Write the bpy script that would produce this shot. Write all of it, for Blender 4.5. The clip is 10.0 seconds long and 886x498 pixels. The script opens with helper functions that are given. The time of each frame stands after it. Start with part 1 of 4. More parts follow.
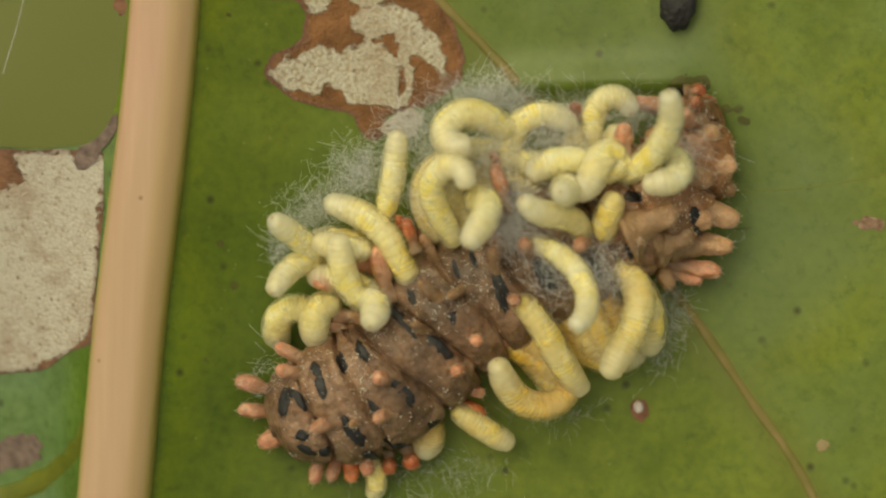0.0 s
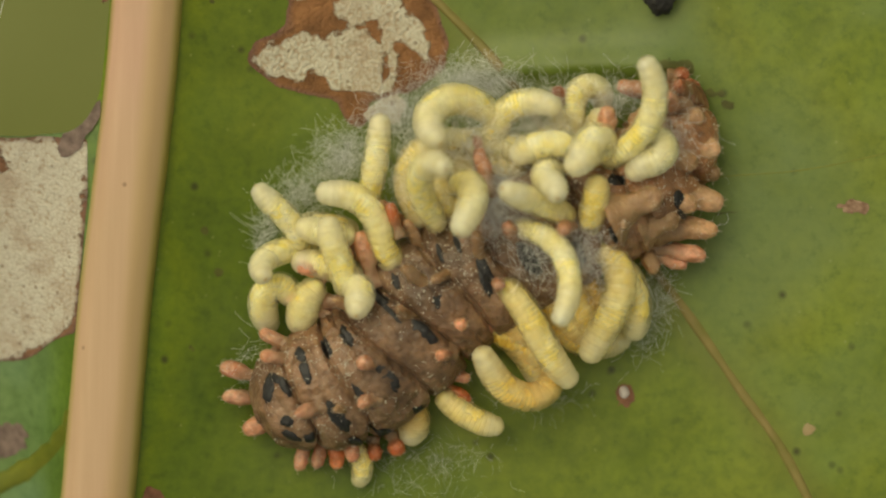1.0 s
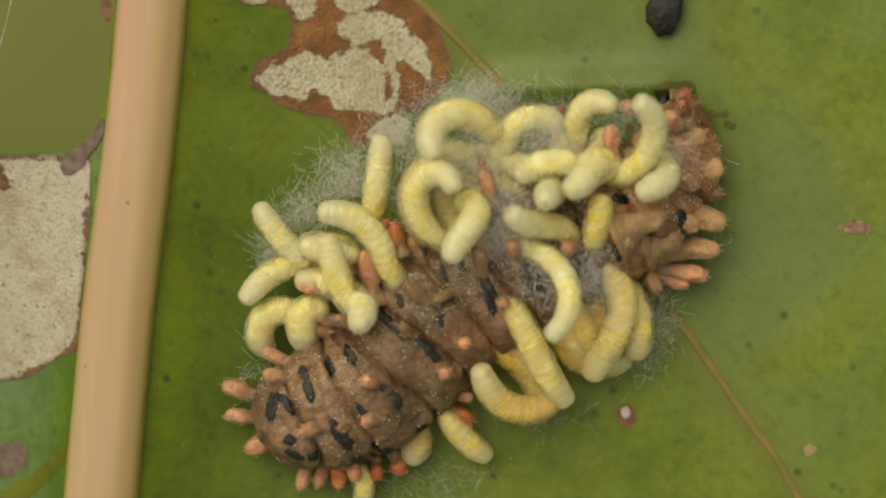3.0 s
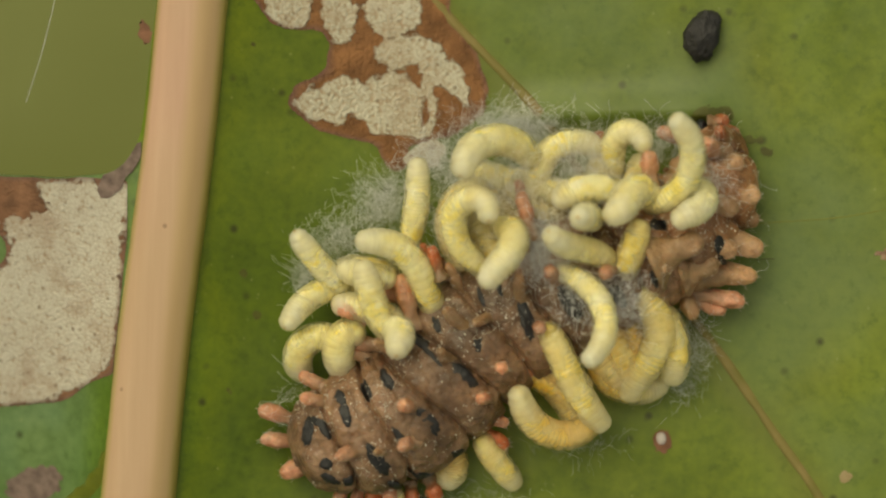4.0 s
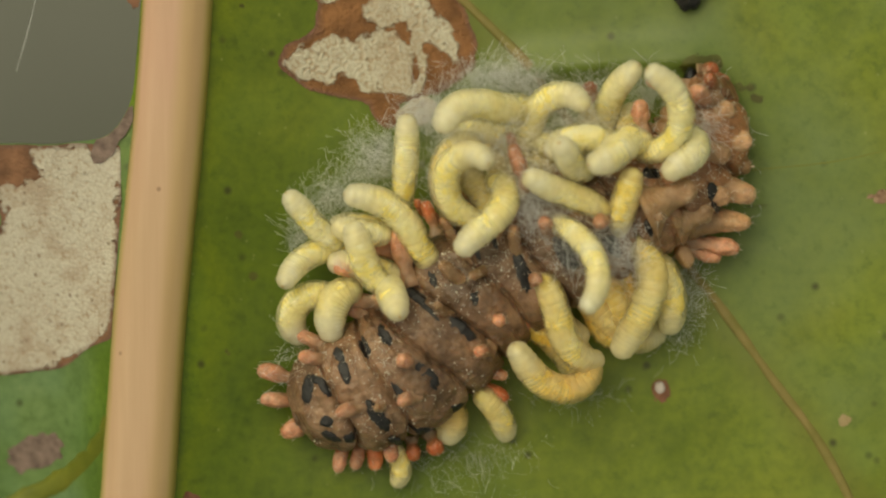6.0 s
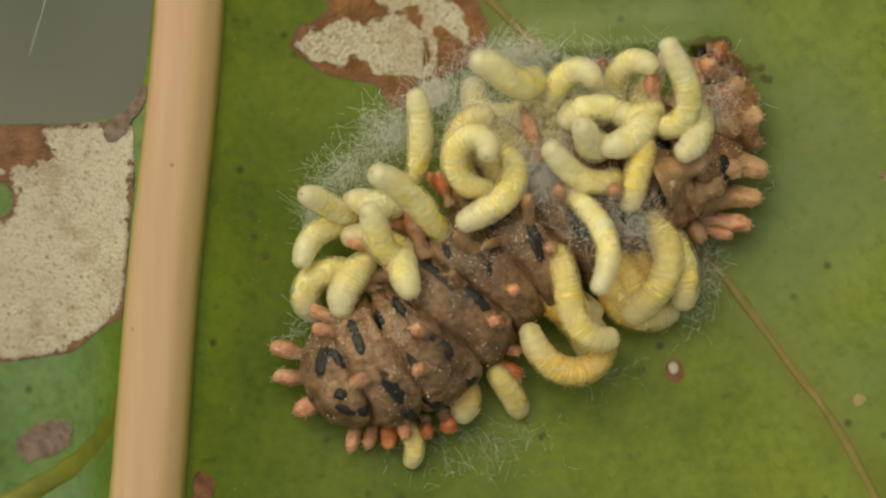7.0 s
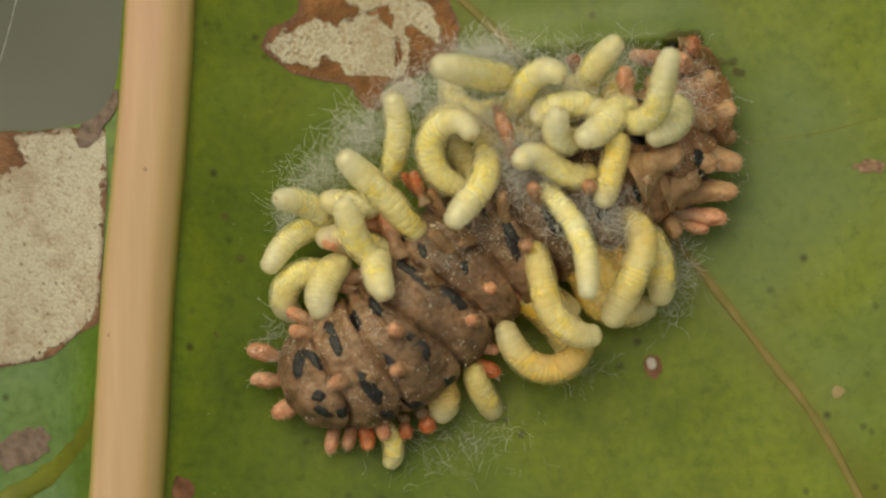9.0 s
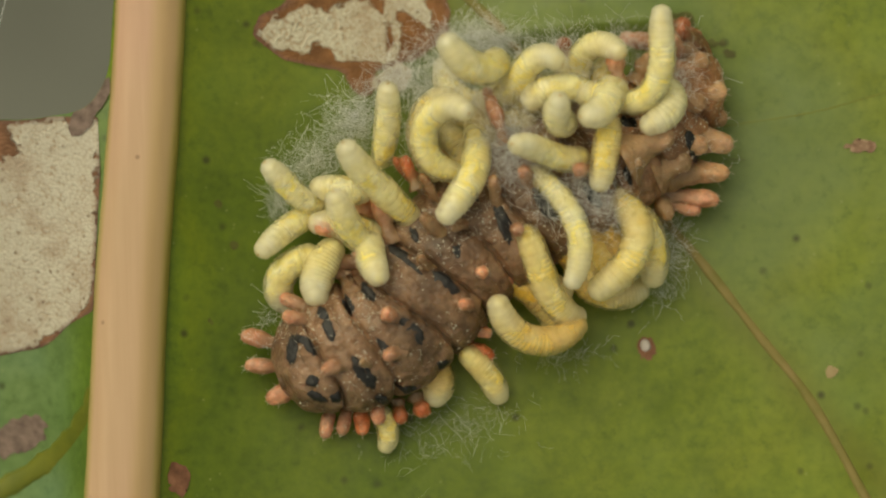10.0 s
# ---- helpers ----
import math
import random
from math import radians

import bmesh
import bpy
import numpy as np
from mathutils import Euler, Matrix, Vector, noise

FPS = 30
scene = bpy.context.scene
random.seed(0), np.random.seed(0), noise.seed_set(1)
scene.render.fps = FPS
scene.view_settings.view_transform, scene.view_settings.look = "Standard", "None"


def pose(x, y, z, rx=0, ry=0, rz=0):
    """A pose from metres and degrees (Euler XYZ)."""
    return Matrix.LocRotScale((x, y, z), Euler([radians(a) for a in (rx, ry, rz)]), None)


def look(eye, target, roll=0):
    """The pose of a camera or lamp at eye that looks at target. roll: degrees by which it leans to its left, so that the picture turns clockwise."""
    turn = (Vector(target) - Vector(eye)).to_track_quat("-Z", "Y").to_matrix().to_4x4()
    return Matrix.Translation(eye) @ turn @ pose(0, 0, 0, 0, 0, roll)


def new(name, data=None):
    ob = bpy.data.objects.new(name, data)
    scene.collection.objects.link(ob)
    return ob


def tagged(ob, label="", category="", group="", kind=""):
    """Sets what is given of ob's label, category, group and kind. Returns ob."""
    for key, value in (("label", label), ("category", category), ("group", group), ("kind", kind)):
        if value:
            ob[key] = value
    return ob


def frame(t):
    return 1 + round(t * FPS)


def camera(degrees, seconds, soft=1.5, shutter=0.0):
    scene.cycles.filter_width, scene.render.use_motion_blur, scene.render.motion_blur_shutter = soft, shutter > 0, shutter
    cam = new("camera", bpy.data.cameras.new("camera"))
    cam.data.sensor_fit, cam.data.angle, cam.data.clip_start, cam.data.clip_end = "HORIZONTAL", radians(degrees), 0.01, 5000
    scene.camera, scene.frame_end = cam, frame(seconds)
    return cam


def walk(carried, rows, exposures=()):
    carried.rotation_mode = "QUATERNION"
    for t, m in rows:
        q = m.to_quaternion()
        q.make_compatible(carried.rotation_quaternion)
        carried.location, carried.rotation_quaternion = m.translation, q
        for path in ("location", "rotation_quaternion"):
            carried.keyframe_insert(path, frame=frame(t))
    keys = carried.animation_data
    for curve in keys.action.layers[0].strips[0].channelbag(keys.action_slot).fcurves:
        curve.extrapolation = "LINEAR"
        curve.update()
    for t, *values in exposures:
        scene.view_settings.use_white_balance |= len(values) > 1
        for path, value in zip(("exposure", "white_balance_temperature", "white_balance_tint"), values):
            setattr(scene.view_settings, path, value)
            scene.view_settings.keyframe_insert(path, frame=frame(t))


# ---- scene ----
import itertools

cam = camera(18, 10.0, soft=2.2, shutter=0.4)
cam.data.dof.use_dof = True
cam.data.dof.focus_distance = 0.1230
cam.data.dof.aperture_fstop = 26.0
PATH = [
    (0.0, pose(0.00342, 0.00313, 0.12592, -2.03, 1.83, 0.46)),
    (0.5, pose(0.00396, 0.00145, 0.12592, -1.55, 1.49, -0.02)),
    (1.0, pose(0.00412, 0.00121, 0.12587, -1.45, 1.82, 0.17)),
    (1.5, pose(0.00341, 0.00057, 0.12576, -1.02, 2.04, -0.10)),
    (2.0, pose(0.00130, 0.00019, 0.12595, -0.53, 1.25, 0.30)),
    (2.2, pose(0.00130, 0.00019, 0.12595, -0.43, 0.86, 0.30)),
    (3.3, pose(0.00219, -0.00044, 0.12603, -0.26, 0.99, 0.33)),
    (3.5, pose(0.00219, -0.00044, 0.12603, -0.09, 1.24, 0.33)),
    (4.0, pose(0.00049, -0.00041, 0.12600, 0.20, 0.95, 0.61)),
    (4.5, pose(0.00000, -0.00000, 0.12627, -0.04, 0.03, 0.00)),
    (5.0, pose(0.00341, 0.00168, 0.12639, -1.50, 0.99, -0.64)),
    (5.5, pose(0.00005, 0.00243, 0.12613, -2.15, 0.40, -1.16)),
    (5.7, pose(0.00077, 0.00114, 0.12629, -1.42, 0.96, -0.88)),
    (6.8, pose(-0.00228, -0.01296, 0.12610, 4.49, -0.36, -1.84)),
    (7.0, pose(-0.00227, -0.01502, 0.12559, 5.57, -0.03, -1.33)),
    (7.5, pose(-0.00294, -0.01500, 0.12559, 5.61, -0.24, -1.60)),
    (8.0, pose(-0.00371, -0.01520, 0.12524, 5.65, -0.76, -1.55)),
    (8.5, pose(-0.00175, -0.01452, 0.12559, 5.34, -0.37, -1.84)),
    (9.0, pose(-0.00229, -0.01514, 0.12531, 5.63, -0.43, -2.45)),
    (9.5, pose(-0.00816, -0.01249, 0.12553, 4.20, -3.40, -3.56)),
    (10.0, pose(-0.00109, -0.01523, 0.12562, 5.31, 0.03, -3.01)),
]
walk(cam, PATH, exposures=[(0.0, -0.88, 8900, -4), (10.0, -0.88, 8900, -4)])

# ---- light: soft daylight from a bright, hazy sky ----
LIGHT_FROM = Vector((-0.34, 0.36, 0.87)).normalized()
world = bpy.data.worlds.new("hazy_sky")
scene.world = world
world.use_nodes = True
wn = world.node_tree
sky = wn.nodes.new("ShaderNodeTexSky")
sky.sky_type = "NISHITA"
sky.sun_disc = False
sky.sun_elevation = math.asin(LIGHT_FROM.z)
sky.sun_rotation = math.atan2(LIGHT_FROM.x, LIGHT_FROM.y)
sky.dust_density = 4.0
background = wn.nodes["Background"]
background.inputs["Strength"].default_value = 0.208
haze = wn.nodes.new("ShaderNodeHueSaturation")
haze.inputs["Saturation"].default_value = 0.30
wn.links.new(sky.outputs[0], haze.inputs["Color"])
wn.links.new(haze.outputs[0], background.inputs["Color"])
sun_data = bpy.data.lights.new("sun", "SUN")
sun_data.energy = 1.05
sun_data.angle = radians(40)
sun_data.color = (1.0, 0.93, 0.82)
sun = new("sun", sun_data)
sun.matrix_world = look(LIGHT_FROM * 2.0, (0, 0, 0))

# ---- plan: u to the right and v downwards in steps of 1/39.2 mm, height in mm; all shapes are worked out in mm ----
EYE_H = 126.27
MM = 0.001


def spot(u, v, z=0.0):
    k = (EYE_H - z) / EYE_H
    return Vector(((u - 784) / 39.2 * k, (441 - v) / 39.2 * k, z))


def lattice(x, y, scale, seed=0, octaves=3):
    """Smooth noise in -1..1 over arrays of x and y, scale in mm."""
    x, y = np.asarray(x, float) / scale, np.asarray(y, float) / scale
    total, amp, norm = np.zeros_like(x), 1.0, 0.0
    for o in range(octaves):
        xi, yi = np.floor(x), np.floor(y)
        fx, fy = x - xi, y - yi
        fx, fy = fx * fx * (3 - 2 * fx), fy * fy * (3 - 2 * fy)

        def rnd(a, b):
            h = np.sin(a * 127.1 + b * 311.7 + (seed + o) * 74.7) * 43758.5453
            return (h - np.floor(h)) * 2 - 1
        total += amp * ((rnd(xi, yi) * (1 - fx) + rnd(xi + 1, yi) * fx) * (1 - fy) + (rnd(xi, yi + 1) * (1 - fx) + rnd(xi + 1, yi + 1) * fx) * fy)
        norm += amp
        x, y, amp = x * 2.03 + 5.2, y * 2.03 + 1.7, amp * 0.5
    return total / norm


def oval(x, y, u, v, ru, rv, turn=0.0):
    """Signed distance, roughly, to an oval at plan (u, v) with half-widths in plan steps."""
    c = spot(u, v)
    a = radians(turn)
    px, py = x - c.x, y - c.y
    qx, qy = px * math.cos(a) + py * math.sin(a), -px * math.sin(a) + py * math.cos(a)
    rx, ry = ru / 39.2, rv / 39.2
    k = np.sqrt((qx / rx) ** 2 + (qy / ry) ** 2)
    return (k - 1) * min(rx, ry)


def blend(a, b, k=0.6):
    h = np.clip(0.5 + 0.5 * (b - a) / k, 0, 1)
    return b * (1 - h) + a * h - k * h * (1 - h)


# ---- materials ----
def material(name, rough=0.5, spec=0.5):
    m = bpy.data.materials.new(name)
    m.use_nodes = True
    nt = m.node_tree
    b = nt.nodes["Principled BSDF"]
    b.inputs["Roughness"].default_value = rough
    b.inputs["Specular IOR Level"].default_value = spec
    return m, nt, b


def node(nt, kind, **values):
    n = nt.nodes.new(kind)
    for key, value in values.items():
        n.inputs[key.replace("_", " ")].default_value = value
    return n


def grain(nt, scale, detail=4.0, rough=0.55, coords="Object"):
    tc = nt.nodes.new("ShaderNodeTexCoord")
    n = node(nt, "ShaderNodeTexNoise", Scale=scale, Detail=detail, Roughness=rough)
    nt.links.new(tc.outputs[coords], n.inputs["Vector"])
    return n.outputs["Fac"]


def cells(nt, scale, feature="F1"):
    tc = nt.nodes.new("ShaderNodeTexCoord")
    n = node(nt, "ShaderNodeTexVoronoi", Scale=scale)
    n.feature = feature
    nt.links.new(tc.outputs["Object"], n.inputs["Vector"])
    return n.outputs["Distance"]


def ramp(nt, fac, stops):
    r = nt.nodes.new("ShaderNodeValToRGB")
    while len(r.color_ramp.elements) < len(stops):
        r.color_ramp.elements.new(0.5)
    for e, (p, c) in zip(r.color_ramp.elements, stops):
        e.position, e.color = p, (*c, 1) if len(c) == 3 else c
    nt.links.new(fac, r.inputs["Fac"])
    return r.outputs["Color"]


def mix(nt, fac, a, b, how="MIX"):
    m = nt.nodes.new("ShaderNodeMix")
    m.data_type, m.blend_type = "RGBA", how
    for sock, val in ((0, fac), (6, a), (7, b)):
        if isinstance(val, (int, float)):
            m.inputs[sock].default_value = val
        elif isinstance(val, tuple):
            m.inputs[sock].default_value = (*val, 1)
        else:
            nt.links.new(val, m.inputs[sock])
    return m.outputs[2]


def maths(nt, op, a, b):
    m = nt.nodes.new("ShaderNodeMath")
    m.operation = op
    for i, val in enumerate((a, b)):
        if isinstance(val, (int, float)):
            m.inputs[i].default_value = val
        else:
            nt.links.new(val, m.inputs[i])
    return m.outputs[0]


def relief(nt, b, height, depth_mm, strength=0.6):
    n = nt.nodes.new("ShaderNodeBump")
    n.inputs["Strength"].default_value = strength
    n.inputs["Distance"].default_value = depth_mm * MM
    nt.links.new(height, n.inputs["Height"])
    nt.links.new(n.outputs[0], b.inputs["Normal"])


def attribute(nt, name):
    n = nt.nodes.new("ShaderNodeAttribute")
    n.attribute_name = name
    return n.outputs["Fac"]


def leaf_material():
    m, nt, b = material("leaf_green", 0.42, 0.45)
    broad = ramp(nt, grain(nt, 90, 3), [(0.30, (0.120, 0.180, 0.012)), (0.52, (0.165, 0.215, 0.017)), (0.72, (0.215, 0.250, 0.026))])
    fine = ramp(nt, grain(nt, 2200, 3), [(0.33, (0.80, 0.84, 0.76)), (0.68, (1.09, 1.07, 1.10))])
    col = mix(nt, 1.0, broad, fine, "MULTIPLY")
    blot = ramp(nt, grain(nt, 420, 4), [(0.34, (0.80, 0.83, 0.72)), (0.52, (1.0, 1.0, 1.0)), (0.68, (1.10, 1.08, 1.12))])
    col = mix(nt, 1.0, col, blot, "MULTIPLY")
    bloom = ramp(nt, grain(nt, 160, 2), [(0.5, (0, 0, 0)), (0.75, (1, 1, 1))])
    col = mix(nt, maths(nt, "MULTIPLY", bloom, 0.35), col, (0.19, 0.28, 0.05))
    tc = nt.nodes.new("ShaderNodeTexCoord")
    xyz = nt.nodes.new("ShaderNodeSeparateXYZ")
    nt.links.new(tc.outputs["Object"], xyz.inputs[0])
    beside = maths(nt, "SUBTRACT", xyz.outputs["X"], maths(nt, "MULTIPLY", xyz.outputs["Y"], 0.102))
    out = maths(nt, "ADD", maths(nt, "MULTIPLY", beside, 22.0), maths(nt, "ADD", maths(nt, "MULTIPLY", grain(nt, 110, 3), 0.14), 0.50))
    # painted in: sheen left of the midrib, shade right of it; paler outer leaf
    tone_and_shade = ramp(nt, out, [(0.20, (0.28, 0.345, 1.4)), (0.242, (0.275, 0.33, 0.27)), (0.30, (0.31, 0.31, 0.16)), (0.335, (0.215, 0.24, 0.18)), (0.55, (0.27, 0.28, 0.26)), (0.80, (0.31, 0.31, 0.30)), (0.97, (0.34, 0.335, 0.33))])
    col = mix(nt, 1.0, mix(nt, 1.0, col, (3.05, 3.05, 3.05), "MULTIPLY"), tone_and_shade, "MULTIPLY")
    halo = attribute(nt, "halo")
    col = mix(nt, maths(nt, "MULTIPLY", halo, 0.55), col, (0.150, 0.150, 0.010))
    # bluish reflection of the sky, painted in patches above the side vein
    sky_sheen = ramp(nt, grain(nt, 105, 4), [(0.42, (0, 0, 0)), (0.62, (1, 1, 1))])
    col = mix(nt, maths(nt, "MULTIPLY", maths(nt, "MULTIPLY", sky_sheen, attribute(nt, "sheen_side")), 0.62), col, (0.125, 0.190, 0.072))
    speck = ramp(nt, cells(nt, 620), [(0.05, (1, 1, 1)), (0.16, (0, 0, 0))])
    some = ramp(nt, grain(nt, 330, 1), [(0.40, (0, 0, 0)), (0.52, (1, 1, 1))])
    col = mix(nt, maths(nt, "MULTIPLY", maths(nt, "MULTIPLY", speck, some), 0.8), col, (0.030, 0.032, 0.006))
    fleck = ramp(nt, cells(nt, 1500), [(0.04, (1, 1, 1)), (0.13, (0, 0, 0))])
    col = mix(nt, maths(nt, "MULTIPLY", maths(nt, "MULTIPLY", fleck, ramp(nt, grain(nt, 500, 1), [(0.5, (0, 0, 0)), (0.6, (1, 1, 1))])), 0.35), col, (0.36, 0.38, 0.16))
    dash = ramp(nt, grain(nt, 1100, 5, 0.7), [(0.30, (0.80, 0.83, 0.74)), (0.44, (1, 1, 1))])
    col = mix(nt, 1.0, col, dash, "MULTIPLY")
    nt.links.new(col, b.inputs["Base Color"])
    net = ramp(nt, cells(nt, 750, "DISTANCE_TO_EDGE"), [(0.0, (1, 1, 1)), (0.12, (0, 0, 0))])
    h = maths(nt, "ADD", maths(nt, "MULTIPLY", net, 0.12), maths(nt, "MULTIPLY", grain(nt, 1500, 4), 0.8))
    relief(nt, b, h, 0.05, 0.5)
    return m


def midrib_material():
    m, nt, b = material("midrib_tan", 0.5, 0.35)
    tc = nt.nodes.new("ShaderNodeTexCoord")
    mp = nt.nodes.new("ShaderNodeMapping")
    mp.inputs["Scale"].default_value = (1.0, 0.045, 1.0)
    nt.links.new(tc.outputs["Object"], mp.inputs["Vector"])
    n = node(nt, "ShaderNodeTexNoise", Scale=2600.0, Detail=4.0)
    nt.links.new(mp.outputs[0], n.inputs["Vector"])
    streak = ramp(nt, n.outputs["Fac"], [(0.3, (0.52, 0.335, 0.200)), (0.55, (0.57, 0.370, 0.230)), (0.75, (0.62, 0.415, 0.265))])
    blush = ramp(nt, grain(nt, 60, 2), [(0.4, (0.55, 0.375, 0.25)), (0.7, (0.63, 0.355, 0.30))])
    col = mix(nt, 0.45, streak, blush)
    dots = ramp(nt, cells(nt, 520), [(0.03, (1, 1, 1)), (0.07, (0, 0, 0))])
    col = mix(nt, maths(nt, "MULTIPLY", dots, 0.5), col, (0.12, 0.05, 0.02))
    side = attribute(nt, "flank")
    col = mix(nt, maths(nt, "MULTIPLY", attribute(nt, "olive"), 0.65), col, (0.46, 0.32, 0.145))
    col = mix(nt, side, col, (0.36, 0.30, 0.07))
    nt.links.new(col, b.inputs["Base Color"])
    relief(nt, b, n.outputs["Fac"], 0.04, 0.4)
    return m


def vein_material():
    m, nt, b = material("vein_tan", 0.5, 0.4)
    col = ramp(nt, grain(nt, 500, 3), [(0.35, (0.18, 0.16, 0.036)), (0.6, (0.26, 0.20, 0.066)), (0.8, (0.32, 0.21, 0.095))])
    nt.links.new(col, b.inputs["Base Color"])
    relief(nt, b, grain(nt, 2500, 3), 0.03, 0.5)
    return m


def patch_material(name, rim, pale, pale_b, streak, gritty):
    m, nt, b = material(name, 0.75, 0.25)
    grit = maths(nt, "SUBTRACT", 1.0, maths(nt, "MULTIPLY", cells(nt, 6200), 1.15))
    fib = maths(nt, "ADD", maths(nt, "MULTIPLY", grit, gritty), maths(nt, "ADD", maths(nt, "MULTIPLY", grain(nt, 2600, 4), 0.42), 0.48 - 0.85 * gritty))
    bare = maths(nt, "ADD", attribute(nt, "bare"), maths(nt, "MULTIPLY", maths(nt, "SUBTRACT", grain(nt, 1700, 5, 0.65), 0.5), 1.9))
    mask = ramp(nt, bare, [(0.42, (0, 0, 0)), (0.58, (1, 1, 1))])
    white = ramp(nt, fib, [(0.34, streak), (0.47, pale), (0.62, pale_b)])
    brown = ramp(nt, grain(nt, 900, 4), [(0.3, tuple(c * 0.55 for c in rim)), (0.55, rim), (0.75, tuple(min(1, c * 1.5) for c in rim))])
    white = mix(nt, ramp(nt, grain(nt, 380, 5, 0.7), [(0.48, (0, 0, 0)), (0.64, (0.62, 0.62, 0.62))]), white, streak)
    dots = ramp(nt, cells(nt, 2100), [(0.08, (0.85, 0.85, 0.85)), (0.25, (0, 0, 0))])
    white = mix(nt, maths(nt, "MULTIPLY", dots, ramp(nt, grain(nt, 700, 2), [(0.42, (0, 0, 0)), (0.55, (1, 1, 1))])), white, tuple(c * 0.62 for c in streak))
    col = mix(nt, mask, brown, white)
    edge = attribute(nt, "edge")
    col = mix(nt, maths(nt, "MULTIPLY", edge, 0.75), col, (0.19, 0.105, 0.085))
    nt.links.new(col, b.inputs["Base Color"])
    relief(nt, b, maths(nt, "ADD", fib, maths(nt, "MULTIPLY", mask, 0.5)), 0.16, 1.0)
    return m


def flesh_material(name, dark, mid, light, scale=700, rough=0.38, sss=0.15, rooted=True, root=(0.235, 0.150, 0.085)):
    m, nt, b = material(name, rough, 0.5)
    col = ramp(nt, grain(nt, scale, 4, 0.6), [(0.30, dark), (0.52, mid), (0.74, light)])
    col = mix(nt, 1.0, col, ramp(nt, grain(nt, 2600, 4, 0.65), [(0.32, (0.66, 0.63, 0.60)), (0.52, (1.0, 1.0, 1.0)), (0.72, (1.25, 1.25, 1.28))]), "MULTIPLY")
    col = mix(nt, 1.0, col, ramp(nt, grain(nt, 260, 3), [(0.36, (0.74, 0.77, 0.76)), (0.50, (1.08, 1.08, 1.08)), (0.66, (1.36, 1.34, 1.32))]), "MULTIPLY")
    rnd = nt.nodes.new("ShaderNodeObjectInfo").outputs["Random"]
    col = mix(nt, 1.0, col, ramp(nt, rnd, [(0.0, (0.82, 0.82, 0.82)), (1.0, (1.15, 1.12, 1.10))]), "MULTIPLY")
    if not rooted:
        col = mix(nt, attribute(nt, "fore"), col, mix(nt, 1.0, col, (1.75, 1.45, 1.15), "MULTIPLY"))
    if rooted:
        col = mix(nt, attribute(nt, "root"), col, mix(nt, 1.0, root, ramp(nt, grain(nt, 700, 4), [(0.3, (0.7, 0.7, 0.7)), (0.7, (1.3, 1.3, 1.3))]), "MULTIPLY"))
    nt.links.new(col, b.inputs["Base Color"])
    b.inputs["Subsurface Weight"].default_value = sss
    b.inputs["Subsurface Radius"].default_value = (1.0, 0.45, 0.2)
    b.inputs["Subsurface Scale"].default_value = 0.5 * MM
    h = maths(nt, "ADD", grain(nt, 2600, 4), maths(nt, "MULTIPLY", cells(nt, 4200), 0.5))
    if not rooted:
        h = maths(nt, "ADD", h, maths(nt, "MULTIPLY", grain(nt, 900, 4, 0.65), 2.2))
    relief(nt, b, h, 0.12, 0.75)
    return m


def rested(nt, scale, detail):
    """Noise that stays with the larva as it bends."""
    rest = nt.nodes.new("ShaderNodeAttribute")
    rest.attribute_name = "rest"
    n = node(nt, "ShaderNodeTexNoise", Scale=scale, Detail=detail)
    nt.links.new(rest.outputs["Vector"], n.inputs["Vector"])
    return n.outputs["Fac"]


def larva_skin_material():
    """Clear glossy skin, milky with fat just under it."""
    m, nt, b = material("larva_skin", 0.26, 0.5)
    info = nt.nodes.new("ShaderNodeObjectInfo")
    tint = info.outputs["Color"]
    col = mix(nt, 0.45, tint, (1.0, 0.985, 0.84))
    col = mix(nt, 1.0, col, ramp(nt, rested(nt, 1600, 4), [(0.33, (0.97, 0.94, 0.84)), (0.66, (1.0, 1.0, 1.0))]), "MULTIPLY")
    nt.links.new(col, b.inputs["Base Color"])
    b.inputs["Coat Weight"].default_value = 1.0
    b.inputs["Coat Roughness"].default_value = 0.10
    bumps = maths(nt, "ADD", maths(nt, "MULTIPLY", rested(nt, 1300, 3), 0.9), maths(nt, "MULTIPLY", rested(nt, 3600, 3), 0.5))
    relief(nt, b, bumps, 0.09, 0.8)
    milky = nt.nodes.new("ShaderNodeBsdfTranslucent")
    nt.links.new(col, milky.inputs["Color"])
    clear = nt.nodes.new("ShaderNodeBsdfTransparent")
    flesh, skin = nt.nodes.new("ShaderNodeMixShader"), nt.nodes.new("ShaderNodeMixShader")
    flesh.inputs[0].default_value = 0.50
    nt.links.new(b.outputs[0], flesh.inputs[1])
    nt.links.new(milky.outputs[0], flesh.inputs[2])
    clearness = ramp(nt, rested(nt, 900, 3), [(0.36, (0.44, 0.44, 0.44)), (0.60, (0.84, 0.84, 0.84))])
    nt.links.new(maths(nt, "MULTIPLY", clearness, info.outputs["Alpha"]), skin.inputs[0])
    nt.links.new(flesh.outputs[0], skin.inputs[1])
    nt.links.new(clear.outputs[0], skin.inputs[2])
    nt.links.new(skin.outputs[0], nt.nodes["Material Output"].inputs["Surface"])
    return m


